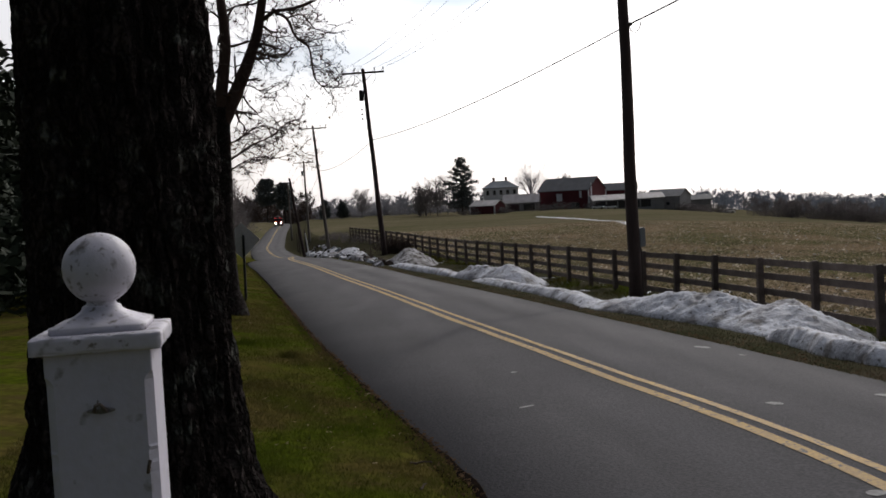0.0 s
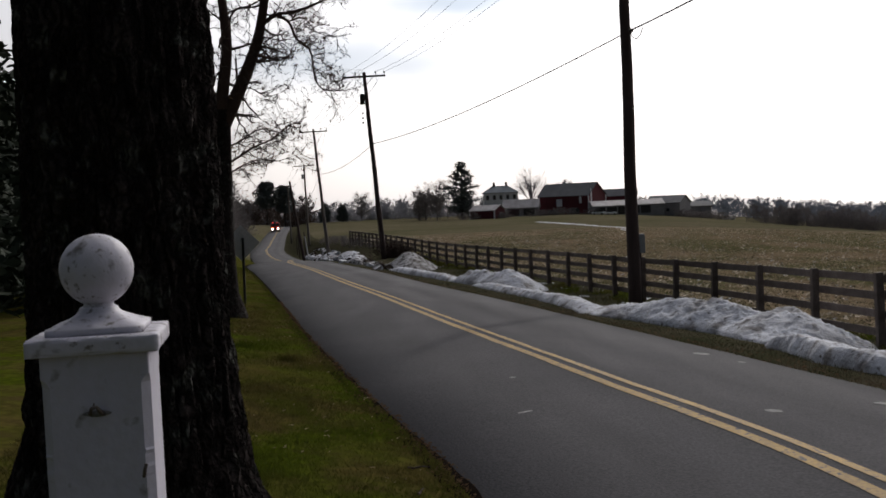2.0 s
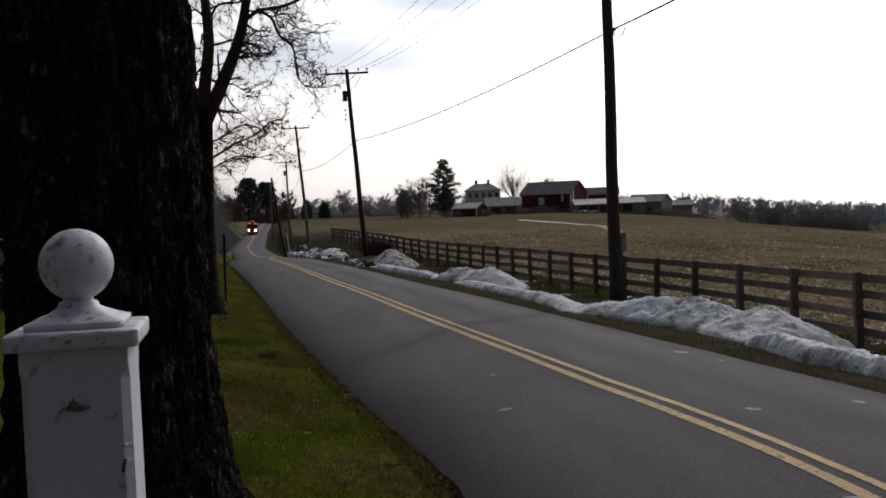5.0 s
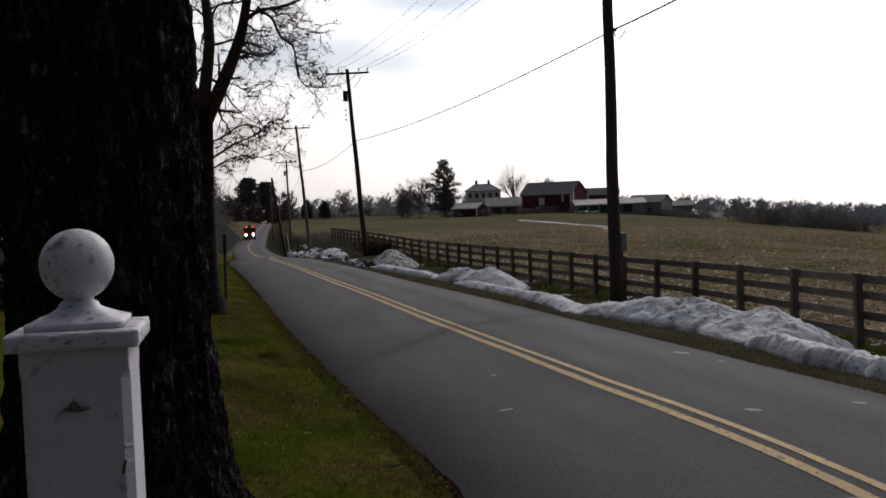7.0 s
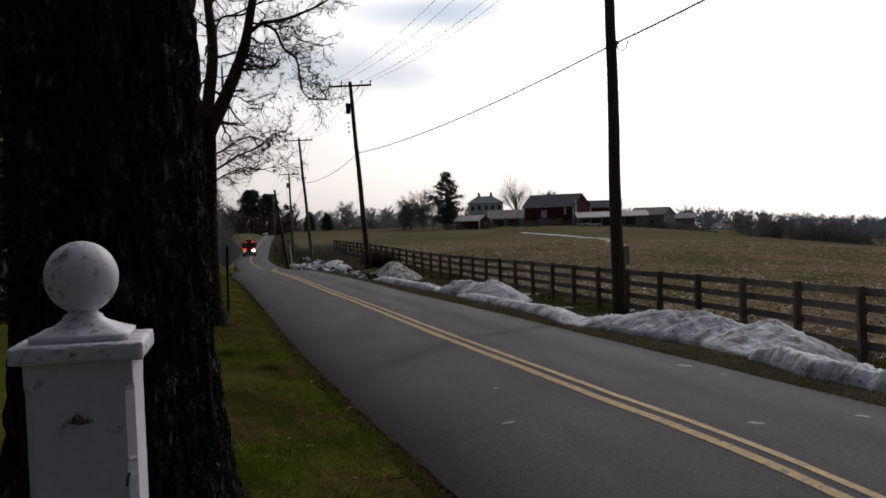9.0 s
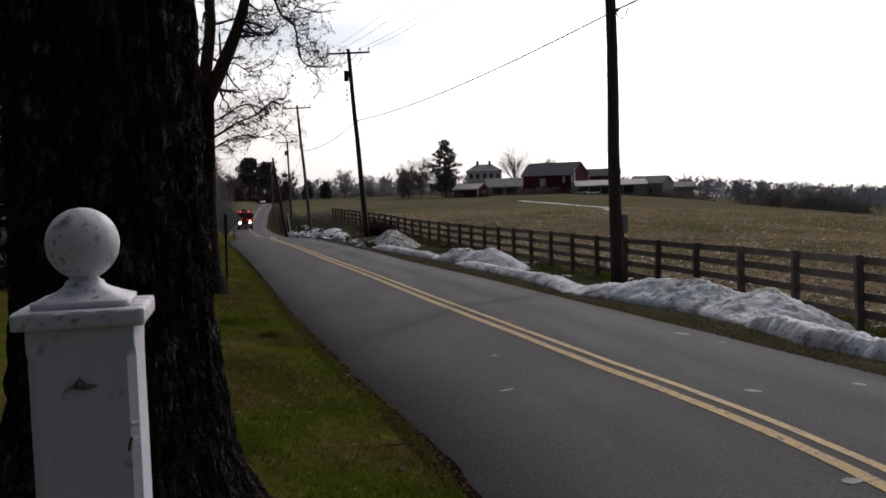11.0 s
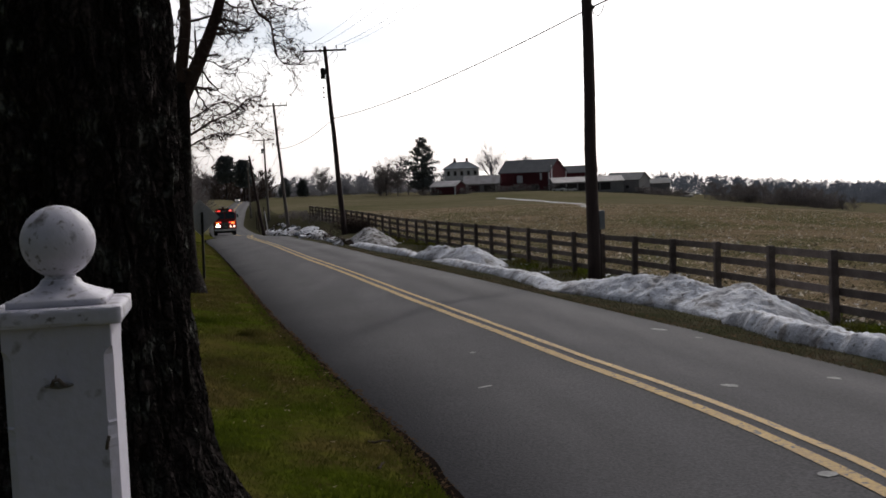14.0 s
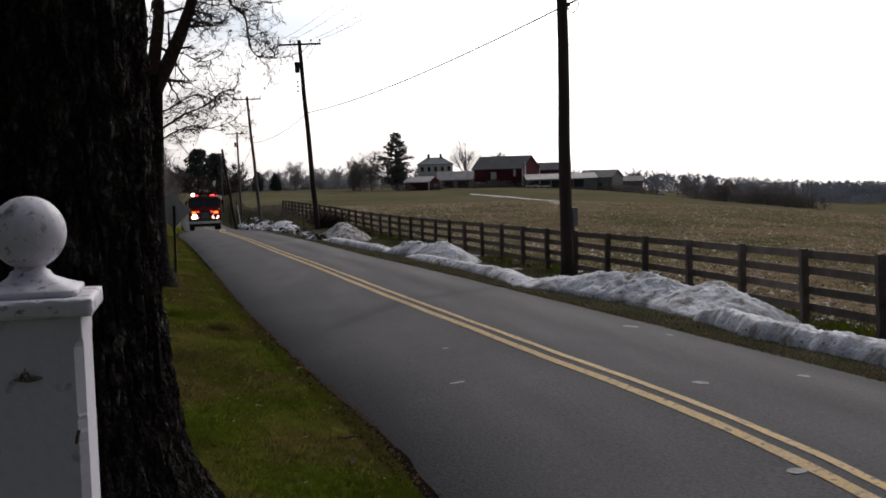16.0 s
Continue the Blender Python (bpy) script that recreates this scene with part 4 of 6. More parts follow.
def put_conifer(x, y, height, width, seed, label, bare=0.1, flat=False, count=520, leaf=0.0):
    thing = empty("pine_tree", label, "tree", at=(x, y, gz(x, y)))
    t, c = conifer(height, width, seed, bare, flat, count, leaf)
    part("trunk", t, BARK, thing)
    part("crown", c, HAZE_NEEDLES if flat else NEEDLES, thing)


def woods(name, spots, meshes, label, seed, scale=(0.7, 1.2)):
    """Many copies of a few bare trees, joined into one mesh of woods."""
    rng = random.Random(seed)
    verts, faces = [], []
    for x, y in spots:
        me = rng.choice(meshes)
        s, a = rng.uniform(*scale), rng.uniform(0, 6.283)
        co = np.empty(len(me.vertices) * 3)
        me.vertices.foreach_get("co", co)
        co = co.reshape(-1, 3) * s
        rot = np.array([[math.cos(a), math.sin(a), 0], [-math.sin(a), math.cos(a), 0], [0, 0, 1]])
        co = co @ rot + np.array([x, y, gz(x, y)])
        start = sum(len(v) for v in verts)
        verts.append(co)
        faces += [tuple(start + i for i in p.vertices) for p in me.polygons]
    me = bpy.data.meshes.new(name)
    me.from_pydata(np.concatenate(verts).tolist(), [], faces)
    me.materials.append(meshes[0].materials[0])
    return tagged(new(name, me), label, "woods", kind="stuff")


# ---- road sign seen from behind ----
def road_sign():
    x, y = -4.90, 27.1
    z = gz(x, y)
    thing = empty("road_sign", "diamond warning sign on a steel post, seen from behind", "road sign", at=(x, y, z))
    bm = bmesh.new()
    box(bm, (0.06, 0.05, 2.1), (0, -0.03, 0.6), (0, 1.0, 0), 0.006)
    part("post", bm, BLACK, thing, "dark channel post")
    bm = bmesh.new()
    box(bm, (0.64, 0.006, 0.64), (-0.03, 0.02, 1.52), (0, 45, 3), 0.002)
    part("plate", bm, SIGN_BACK, thing, "bare grey metal back of the sign")
    for d in (-0.2, 0.06):
        bm = bmesh.new()
        lathe(bm, [(0.02, 0), (0.02, 0.03)], 6, (-0.02, -0.06, 1.52 + d))
        part("bolt", bm, GREY_METAL, thing)


road_sign()


def marker_post(x, y, high, lean, mat, label):
    bm = bmesh.new()
    tube(bm, [(0, 0, -0.3), (lean * 0.5, 0, high * 0.5), (lean, 0, high)], [0.07, 0.065, 0.055], 7)
    ob = finish("marker_post", bm, mat)
    ob.matrix_basis = pose(x, y, gz(x, y))
    tagged(ob, label, "post", "old posts beside the road")


for x, y, high, lean, mat, label in ((-17.9, 139, 3.2, -0.15, WOOD_POLE, "dark weathered wooden post beside the road"), (-16.2, 132, 3.0, -0.2, WOOD_POLE, "dark weathered wooden post beside the road"),
                                     (-14.6, 121, 2.6, -0.35, SIDING, "white painted leaning post beside the road"), (-19.6, 150, 2.6, -0.1, WOOD_POLE, "dark weathered wooden post beside the road")):
    marker_post(x, y, high, lean, mat, label)


# ---- snow ----
def snow_bank(rows, seed, mat=SNOW, label="dirty melting ploughed snow bank on the verge", face=0.16, rough=1.0):
    """A ploughed ridge of old snow. rows: station along the road, near and far edge right of the middle line, height. face: share of its width that the steep roadside face takes."""
    k = np.array(rows, float)
    gap = max(0.045, k[0, 0] / 480)
    ys = np.arange(k[0, 0], k[-1, 0] + gap, gap)
    m = int(np.clip(np.max(k[:, 2] - k[:, 1]) / gap, 14, 46))
    near, far, high = (np.interp(ys, k[:, 0], k[:, c]) for c in (1, 2, 3))
    near = near + np.array([0.13 * noise.noise((y * 0.9, seed, 0)) + 0.06 * noise.noise((y * 3.3, seed, 1)) for y in ys])
    far = far + np.array([0.18 * noise.noise((y * 0.8, seed, 5)) + 0.06 * noise.noise((y * 3.0, seed, 6)) for y in ys])
    g = np.linspace(0, 1, m + 1)
    u = near[:, None] + (far - near)[:, None] * g
    yy = np.repeat(ys[:, None], m + 1, 1)
    x = road_x(yy) + u
    rise = np.minimum(1, g / face) ** 0.7 * np.minimum(1, (1 - g) / min(0.5, 1 - face)) ** 0.8
    lump = high[:, None] * rise
    flat_x, flat_y, d = x.ravel(), yy.ravel(), []
    for a, b in zip(flat_x, flat_y):
        w = noise.noise((a * 1.1, b * 1.1, seed)) * 0.7
        big = 1 - 2 * abs(noise.noise((a * 1.5 + w, b * 1.5, seed + 3)))
        mid = 1 - 2 * abs(noise.noise((a * 4.2 + w, b * 4.2, seed + 7)))
        small = noise.noise((a * 11, b * 11, seed)) + 0.5 * noise.noise((a * 23, b * 23, seed))
        d.append(0.26 * big + 0.17 * mid + 0.12 * small - 0.10)
    d = np.array(d).reshape(x.shape) * rough
    z = ground_z(x, yy) + 0.82 * lump * (1 + 0.42 * d) + 0.06 * d * np.minimum(1, lump * 9) - 0.02
    z[:, 0] -= 0.08
    z[:, -1] -= 0.08
    h = len(ys)
    me = bpy.data.meshes.new("snow_bank")
    faces = [(j * (m + 1) + i, j * (m + 1) + i + 1, (j + 1) * (m + 1) + i + 1, (j + 1) * (m + 1) + i) for j in range(h - 1) for i in range(m)]
    me.from_pydata(np.stack([x, yy, z], -1).reshape(-1, 3).tolist(), [], faces)
    me.materials.append(mat)
    me.polygons.foreach_set("use_smooth", [True] * len(faces))
    return tagged(new("snow_bank", me), label, "snow bank", "snow banks along the road")


snow_bank([(5, 3.4, 4.6, 0.3), (10, 3.7, 4.75, 0.30), (12.6, 3.8, 4.85, 0.29), (14, 3.72, 4.75, 0.31), (15, 3.78, 4.75, 0.29), (16.2, 4.02, 4.85, 0.33), (16.8, 4.1, 4.7, 0.2), (17.3, 4.3, 4.6, 0.02)], 1, label="long low ridge of old snow with a steep face", face=0.18)
snow_bank([(17.3, 5.0, 5.9, 0.03), (17.8, 4.5, 6.5, 0.36), (18.5, 4.45, 6.9, 0.66), (19.2, 4.5, 7.0, 0.76), (19.7, 4.55, 6.8, 0.64), (20.0, 4.5, 6.6, 0.62), (20.8, 4.3, 6.3, 0.74), (21.6, 4.0, 6.0, 0.70), (22.6, 3.65, 5.6, 0.46), (23.8, 3.55, 5.3, 0.28), (25, 3.7, 5.0, 0.1)], 2, label="large heap of dirty ploughed snow before a fence", face=0.46)
snow_bank([(23.5, 3.5, 4.9, 0.1), (25, 3.65, 4.9, 0.22), (27, 3.9, 5.0, 0.30), (29.6, 4.15, 5.2, 0.25), (33, 4.15, 5.25, 0.23), (36, 4.2, 5.3, 0.25), (38, 4.3, 5.2, 0.12)], 3, face=0.2)
snow_bank([(36.2, 4.9, 6.2, 0.08), (37, 4.8, 6.7, 0.62), (37.8, 4.75, 6.9, 0.78), (38.8, 4.6, 6.5, 0.58), (39.6, 4.4, 6.0, 0.66), (40.6, 4.3, 5.7, 0.55), (41.3, 4.3, 5.4, 0.06)], 4, label="blocky heap of grey snow beside the road", face=0.4)
snow_bank([(41, 4.3, 5.4, 0.1), (43, 4.1, 5.2, 0.28), (47, 3.75, 4.8, 0.27), (51, 3.75, 4.9, 0.25), (54, 3.9, 5.0, 0.05)], 5, face=0.2)
snow_bank([(54, 4.7, 5.6, 0.05), (55.2, 4.4, 6.6, 0.55), (57, 4.6, 7.1, 0.95), (59, 5.0, 7.1, 0.9), (61, 5.0, 7.0, 0.4), (62.5, 5.0, 6.5, 0.03)], 6, DIRTY_SNOW, "rounded heap of gritty grey snow", 0.35)
for k, (y0, y1, un, uf, h, mat) in enumerate(((56, 63, 3.8, 4.8, 0.3, DIRTY_SNOW), (63, 69, 3.6, 5.0, 0.42, DIRTY_SNOW), (66, 75, 3.9, 5.3, 0.24, SNOW), (74, 82, 3.8, 5.6, 0.36, SNOW), (80, 87, 3.5, 4.6, 0.28, SNOW), (85, 93, 3.9, 5.8, 0.40, SNOW), (92, 101, 3.4, 4.9, 0.34, DIRTY_SNOW), (99, 108, 3.6, 5.4, 0.36, SNOW), (107, 118, 3.4, 4.8, 0.34, SNOW), (117, 132, 3.4, 4.6, 0.4, SNOW))):
    c, h = (y0 + y1) / 2, h * 0.8
    uf -= 0.35
    snow_bank([(y0, un + 0.3, uf - 0.4, 0.02), (y0 + 1, un, uf, h), (c, un + 0.15, uf, h * 0.7), (c + 0.8, un, uf, h * 1.1), (y1 - 1, un + 0.1, uf, h * 0.8), (y1, un + 0.4, uf - 0.3, 0.02)], 20 + k, mat, "broken crust of melting snow and grit" if mat is DIRTY_SNOW else "white crust of melting snow on the verge", 0.2, 0.9)


def rubble(name, count, mat, size, label, seed):
    """Angular lumps thrown up by the plough, as one mesh."""
    rng = random.Random(seed)
    verts, faces = [], []
    for _ in range(count):
        y = 52 + 78 * rng.random()
        u, s_ = rng.uniform(3.4, 5.0), size * rng.uniform(0.5, 1.5)
        x = float(road_x(y)) + u
        c = Vector((x, y, gz(x, y) + 0.02 + 0.10 * rng.random()))
        turn = Euler((rng.uniform(-0.5, 0.5), rng.uniform(-0.5, 0.5), rng.uniform(0, 6.28))).to_matrix()
        k = len(verts)
        for dx, dy, dz in itertools.product((-1, 1), repeat=3):
            v = c + turn @ Vector((dx * s_ * rng.uniform(0.6, 1.1), dy * s_ * rng.uniform(0.5, 0.9), dz * s_ * rng.uniform(0.25, 0.5)))
            verts.append(v[:])
        faces += [tuple(k + i for i in f) for f in ((0, 1, 3, 2), (4, 6, 7, 5), (0, 4, 5, 1), (2, 3, 7, 6), (0, 2, 6, 4), (1, 5, 7, 3))]
    me = bpy.data.meshes.new(name)
    me.from_pydata(verts, [], faces)
    me.materials.append(mat)
    tagged(new(name, me), label, name.replace("_", " "), kind="stuff")


rubble("snow_rubble", 60, SNOW, 0.20, "angular lumps of old ploughed snow", 1)
rubble("soil_clods", 45, SOIL, 0.18, "dark clods of soil among melting snow", 2)


def snow_patch(x, y, long, wide, turn, seed):
    """A thin leftover of snow that lies on the ground."""
    bm = bmesh.new()
    n = 22
    ca, sa_ = math.cos(radians(turn)), math.sin(radians(turn))
    rim, top = [], []
    for k in range(n):
        a = 6.2832 * k / n
        r = 1 + 0.9 * noise.noise((math.cos(a) * 2.2, math.sin(a) * 2.2, seed))
        px, py = r * long / 2 * math.cos(a), r * wide / 2 * math.sin(a)
        for f, out, lift in ((1, rim, -0.02), (0.8, top, 0.012)):
            qx, qy = x + f * (px * ca - py * sa_), y + f * (px * sa_ + py * ca)
            out.append(bm.verts.new((qx, qy, gz(qx, qy) + lift)))
    mid = bm.verts.new((x, y, gz(x, y) + 0.02))
    for k in range(n):
        bm.faces.new((rim[k], rim[(k + 1) % n], top[(k + 1) % n], top[k]))
        bm.faces.new((top[k], top[(k + 1) % n], mid))
    tagged(finish("snow_patch", bm, SNOW, smooth=True), "small thin patch of old snow on the grass", "snow patch", "snow patches")


rng = random.Random(9)
for k in range(26):
    y = rng.uniform(16, 70)
    snow_patch(float(fence_x(y)) + rng.uniform(-0.9, 1.2), y, rng.uniform(0.3, 1.0), rng.uniform(0.2, 0.5), rng.uniform(60, 120), k)
for k in range(13):
    f = k / 12
    x = float(spline([0, 0.33, 0.67, 1], [24.5, 28.0, 26.5, 19.8], f))
    snow_patch(x, 262 - 146 * f, 17.0 - 4 * f, 2.6 - 1.9 * f, 94 - 8 * f, 40 + k)


# ---- grass, stubble and litter ----
def scatter(name, spots, mat, label, size, wide, seed, flat=0.0):
    """Thin blades or scraps on the ground, as one mesh. flat: how far they lie down."""
    r = np.random.RandomState(seed)
    xy = np.array(spots)
    n = len(xy)
    z = ground_z(xy[:, 0], xy[:, 1])
    a = r.uniform(0, 6.283, n)
    h = r.uniform(0.5, 1.3, n) * size
    lean = r.normal(0, 0.45, (n, 2)) * h[:, None] + flat * h[:, None] * np.stack([np.cos(a), np.sin(a)], 1) * 1.5
    side = np.stack([np.cos(a + 1.57), np.sin(a + 1.57)], 1) * (wide * r.uniform(0.6, 1.4, n))[:, None]
    base = np.concatenate([xy, z[:, None] - 0.01], 1)
    v = np.empty((n, 3, 3))
    v[:, 0] = base
    v[:, 1] = base
    v[:, 2] = base
    v[:, 0, :2] -= side
    v[:, 1, :2] += side
    v[:, 2, :2] += lean
    v[:, 2, 2] += h * (1 - 0.8 * flat) + 0.01
    v[:, 1, 2] += h * 0.25 * flat + 0.01
    me = bpy.data.meshes.new(name)
    me.from_pydata(v.reshape(-1, 3).tolist(), [], np.arange(3 * n).reshape(-1, 3).tolist())
    me.materials.append(mat)
    return tagged(new(name, me), label, name.replace("_", " "), kind="stuff")


r = np.random.RandomState(4)
y = 5.5 + 55 * r.uniform(0, 1, 170000) ** 2.1
u = -LEFT_W - 0.12 - 3.4 * r.uniform(0, 1, 170000) ** 1.1
scatter("lawn_grass", np.stack([road_x(y) + u, y], 1), BLADE, "short green winter lawn grass", 0.034, 0.0042, 1)
y = 5.5 + 24 * r.uniform(0, 1, 60000) ** 1.4
u = -LEFT_W - 0.15 - 3.2 * r.uniform(0, 1, 60000)
x = road_x(y) + u
clump = np.array([noise.noise((a * 1.6, b * 1.2, 5)) + 0.6 * noise.noise((a * 5, b * 4, 5)) for a, b in zip(x, y)])
scatter("lawn_clumps", np.stack([x, y], 1)[clump > 0.18], BLADE, "longer tufts of green grass in a lawn", 0.058, 0.0045, 12)
y = 5.5 + 16 * r.uniform(0, 1, 260) ** 1.3
u = -LEFT_W - 0.1 - 2.6 * r.uniform(0, 1, 260)
scatter("dry_blades", np.stack([road_x(y) + u, y], 1), STRAW, "scattered dry straw blades on a lawn", 0.035, 0.0022, 13, 0.8)
y = 8 + 50 * r.uniform(0, 1, 80000) ** 1.4
u = RIGHT_W + 0.05 + 5.2 * r.uniform(0, 1, 80000) ** 1.3
scatter("verge_tufts", np.stack([road_x(y) + u, y], 1), VERGE_BLADE, "rough dull grass of a verge", 0.045, 0.0045, 2)
y = 9 + 45 * r.uniform(0, 1, 3500) ** 1.4
u = RIGHT_W - 0.05 + np.abs(r.normal(0, 0.35, 3500))
scatter("verge_litter", np.stack([road_x(y) + u, y], 1), DEAD_LEAF, "brown leaves and grit along the far road edge", 0.028, 0.02, 15, 0.9)
y = 14 + 130 * r.uniform(0, 1, 80000) ** 1.5
x = fence_x(np.clip(y, 5, 110)) + 0.8 + 75 * r.uniform(0, 1, 80000) ** 1.4
scatter("corn_stubble", np.stack([x, y], 1), STRAW, "pale broken corn stalks in a stubble field", 0.12, 0.020, 3, 0.6)
y = 14 + 110 * r.uniform(0, 1, 13000) ** 1.4
x = fence_x(np.clip(y, 5, 110)) + 0.8 + 70 * r.uniform(0, 1, 13000) ** 1.3
scatter("corn_husks", np.stack([x, y], 1), HUSK, "pale torn corn husks lying on a field", 0.14, 0.055, 14, 0.6)
y = 12 + 70 * r.uniform(0, 1, 34000) ** 1.4
x = fence_x(y) + 0.35 + r.normal(0, 0.55, 34000)
clump = np.array([noise.noise((a * 0.9, b * 0.5, 3)) for a, b in zip(x, y)])
keep = clump > -0.08
scatter("fence_grass", np.stack([x, y], 1)[keep], BLADE, "green and straw grass uncut along a fence", 0.13, 0.011, 8)
y = 13 + 80 * r.uniform(0, 1, 60000) ** 1.5
x = fence_x(np.clip(y, 5, 110)) + 0.5 + 20 * r.uniform(0, 1, 60000) ** 1.6
clump = np.array([noise.noise((a * 0.55, b * 0.3, 9)) for a, b in zip(x, y)])
keep = clump > -0.08
scatter("field_weeds", np.stack([x, y], 1)[keep], VERGE_BLADE, "olive weeds in patches of a stubble field", 0.07, 0.014, 9, 0.3)
y = 16 + 75 * r.uniform(0, 1, 2600) ** 1.4
x = fence_x(np.clip(y, 5, 110)) + 0.5 + 45 * r.uniform(0, 1, 2600) ** 1.6
scatter("snow_crumbs", np.stack([x, y], 1), SNOW, "crumbs of old snow among stubble", 0.08, 0.05, 5, 0.9)
y = 4 + 26 * r.uniform(0, 1, 4200) ** 1.5
u = -LEFT_W - 0.0 - np.abs(r.normal(0, 0.2, 4200)) * np.where(r.uniform(0, 1, 4200) < 0.2, 4, 1)
scatter("dead_leaves", np.stack([road_x(y) + u, y], 1), DEAD_LEAF, "dry brown leaf litter along the road edge", 0.022, 0.015, 6, 0.9)


a = r.uniform(0, 6.283, 900)
d = 0.75 + np.abs(r.normal(0, 0.28, 900))
scatter("trunk_litter", np.stack([-1.447 + d * np.cos(a), 5.05 + d * np.sin(a)], 1), DEAD_LEAF, "dead leaves and bark scraps round a trunk", 0.03, 0.018, 16, 0.8)


def tuft(x, y, seed):
    rr = np.random.RandomState(seed)
    me = scatter("grass_tuft", np.stack([x + rr.normal(0, 0.09, 260), y + rr.normal(0, 0.07, 260)], 1), BLADE, "dark clump of longer grass", 0.1, 0.008, seed)
    me["kind"] = "stuff"


for k, (x, y) in enumerate(((-2.2, 15.4), (-3.05, 16.6))):
    tuft(x, y, 30 + k)


def road_mark(u, y, long, wide, turn, seed):
    bm = bmesh.new()
    x, yy, z = on_road(u, y)
    vs = []
    for k in range(14):
        a = 6.2832 * k / 14
        r_ = 1 + 0.3 * noise.noise((math.cos(a) * 2, math.sin(a) * 2, seed))
        px, py = long / 2 * r_ * math.cos(a), wide / 2 * r_ * math.sin(a)
        t = radians(turn)
        qx, qy = px * math.cos(t) - py * math.sin(t), px * math.sin(t) + py * math.cos(t)
        q = on_road(u + qx, y + qy)
        vs.append(bm.verts.new((q[0], q[1], q[2] + 0.006)))
    bm.faces.new(vs)
    tagged(finish("road_mark", bm, MARK), "small faded white paint mark on asphalt", "road marking", "survey marks on the road", "structure")


MARK = material("white_mark", (0.30, 0.30, 0.30), (0.17, 0.17, 0.17), 0.8, 0, 12, 50, 0.2)
for k, (u, y, long, wide) in enumerate(((-0.92, 13.2, 0.10, 0.1), (-1.44, 11.24, 0.22, 0.07), (0.71, 10.2, 0.22, 0.18), (2.41, 14.95, 0.28, 0.3), (2.53, 14.0, 0.12, 0.16), (-0.28, 7.1, 0.17, 0.16), (2.2, 10.6, 0.2, 0.18), (1.2, 7.0, 0.18, 0.18))):
    road_mark(u, y, long * 0.82, wide * 0.82, 10, k)


def stick(x, y, long, turn):
    bm = bmesh.new()
    t = radians(turn)
    pts = [(x + f * long * math.cos(t), y + f * long * math.sin(t), gz(x + f * long * math.cos(t), y + f * long * math.sin(t)) + 0.035 + 0.015 * math.sin(5 * f)) for f in (-0.5, -0.2, 0.1, 0.5)]
    tube(bm, pts, [0.010, 0.009, 0.007, 0.004], 6)
    tagged(finish("stick", bm, WOOD_POLE), "fallen dark twig lying on the lawn", "stick", "sticks on the lawn")


stick(-0.25, 8.64, 0.19, 4)
stick(-0.22, 7.85, 0.12, 70)
stick(-1.1, 6.6, 0.2, 30)


# ---- the farm ----
def gable(bm_walls, bm_roof, length, depth, eave, ridge, over=0.4):
    """Walls with two gables and a two-sided roof; the ridge runs along x."""
    l, d = length / 2, depth / 2
    v = [bm_walls.verts.new(p) for p in ((-l, -d, -1), (l, -d, -1), (l, d, -1), (-l, d, -1), (-l, -d, eave), (l, -d, eave), (l, d, eave), (-l, d, eave), (-l, 0, ridge), (l, 0, ridge))]
    for f in ((0, 1, 5, 4), (2, 3, 7, 6), (1, 2, 6, 9, 5), (3, 0, 4, 8, 7), (0, 3, 2, 1), (4, 5, 9, 8), (6, 7, 8, 9)):
        bm_walls.faces.new([v[i] for i in f])
    s = (ridge - eave) / d
    for sy in (-1, 1):
        a = [(-l - over, sy * (d + over), eave - over * s + 0.05), (l + over, sy * (d + over), eave - over * s + 0.05), (l + over, 0, ridge + 0.05), (-l - over, 0, ridge + 0.05)]
        low = [bm_roof.verts.new(p) for p in a]
        top = [bm_roof.verts.new((p[0], p[1], p[2] + 0.18)) for p in a]
        bm_roof.faces.new(low)
        bm_roof.faces.new(top[::-1])
        for k in range(4):
            bm_roof.faces.new((low[k], low[(k + 1) % 4], top[(k + 1) % 4], top[k]))


def building(name, label, category, at, rz, length, depth, eave, ridge, wall, roof, openings=(), trim=None):
    """openings: part name, material, side ('s' front, 'e' right gable), offset along it, sill, width, height."""
    thing = empty(name, label, category, at=at, rz=rz)
    w, r = bmesh.new(), bmesh.new()
    gable(w, r, length, depth, eave, ridge)
    part("wall", w, wall, thing)
    part("roof", r, roof, thing)
    for kind, mat, side, off, sill, wide, high in openings:
        bm = bmesh.new()
        if side == "s":
            box(bm, (wide, 0.12, high), (off, -depth / 2 - 0.02, sill + high / 2), bevel=0.02)
        else:
            box(bm, (0.12, wide, high), (length / 2 + 0.02, off, sill + high / 2), bevel=0.02)
        part(kind, bm, mat, thing)
    if trim:
        for sx, sy in ((-1, -1), (1, -1), (1, 1)):
            bm = bmesh.new()
            box(bm, (0.35, 0.35, eave + 0.8), (sx * length / 2, sy * depth / 2, eave / 2 - 0.4))
            part("corner_board", bm, trim, thing)
    return thing


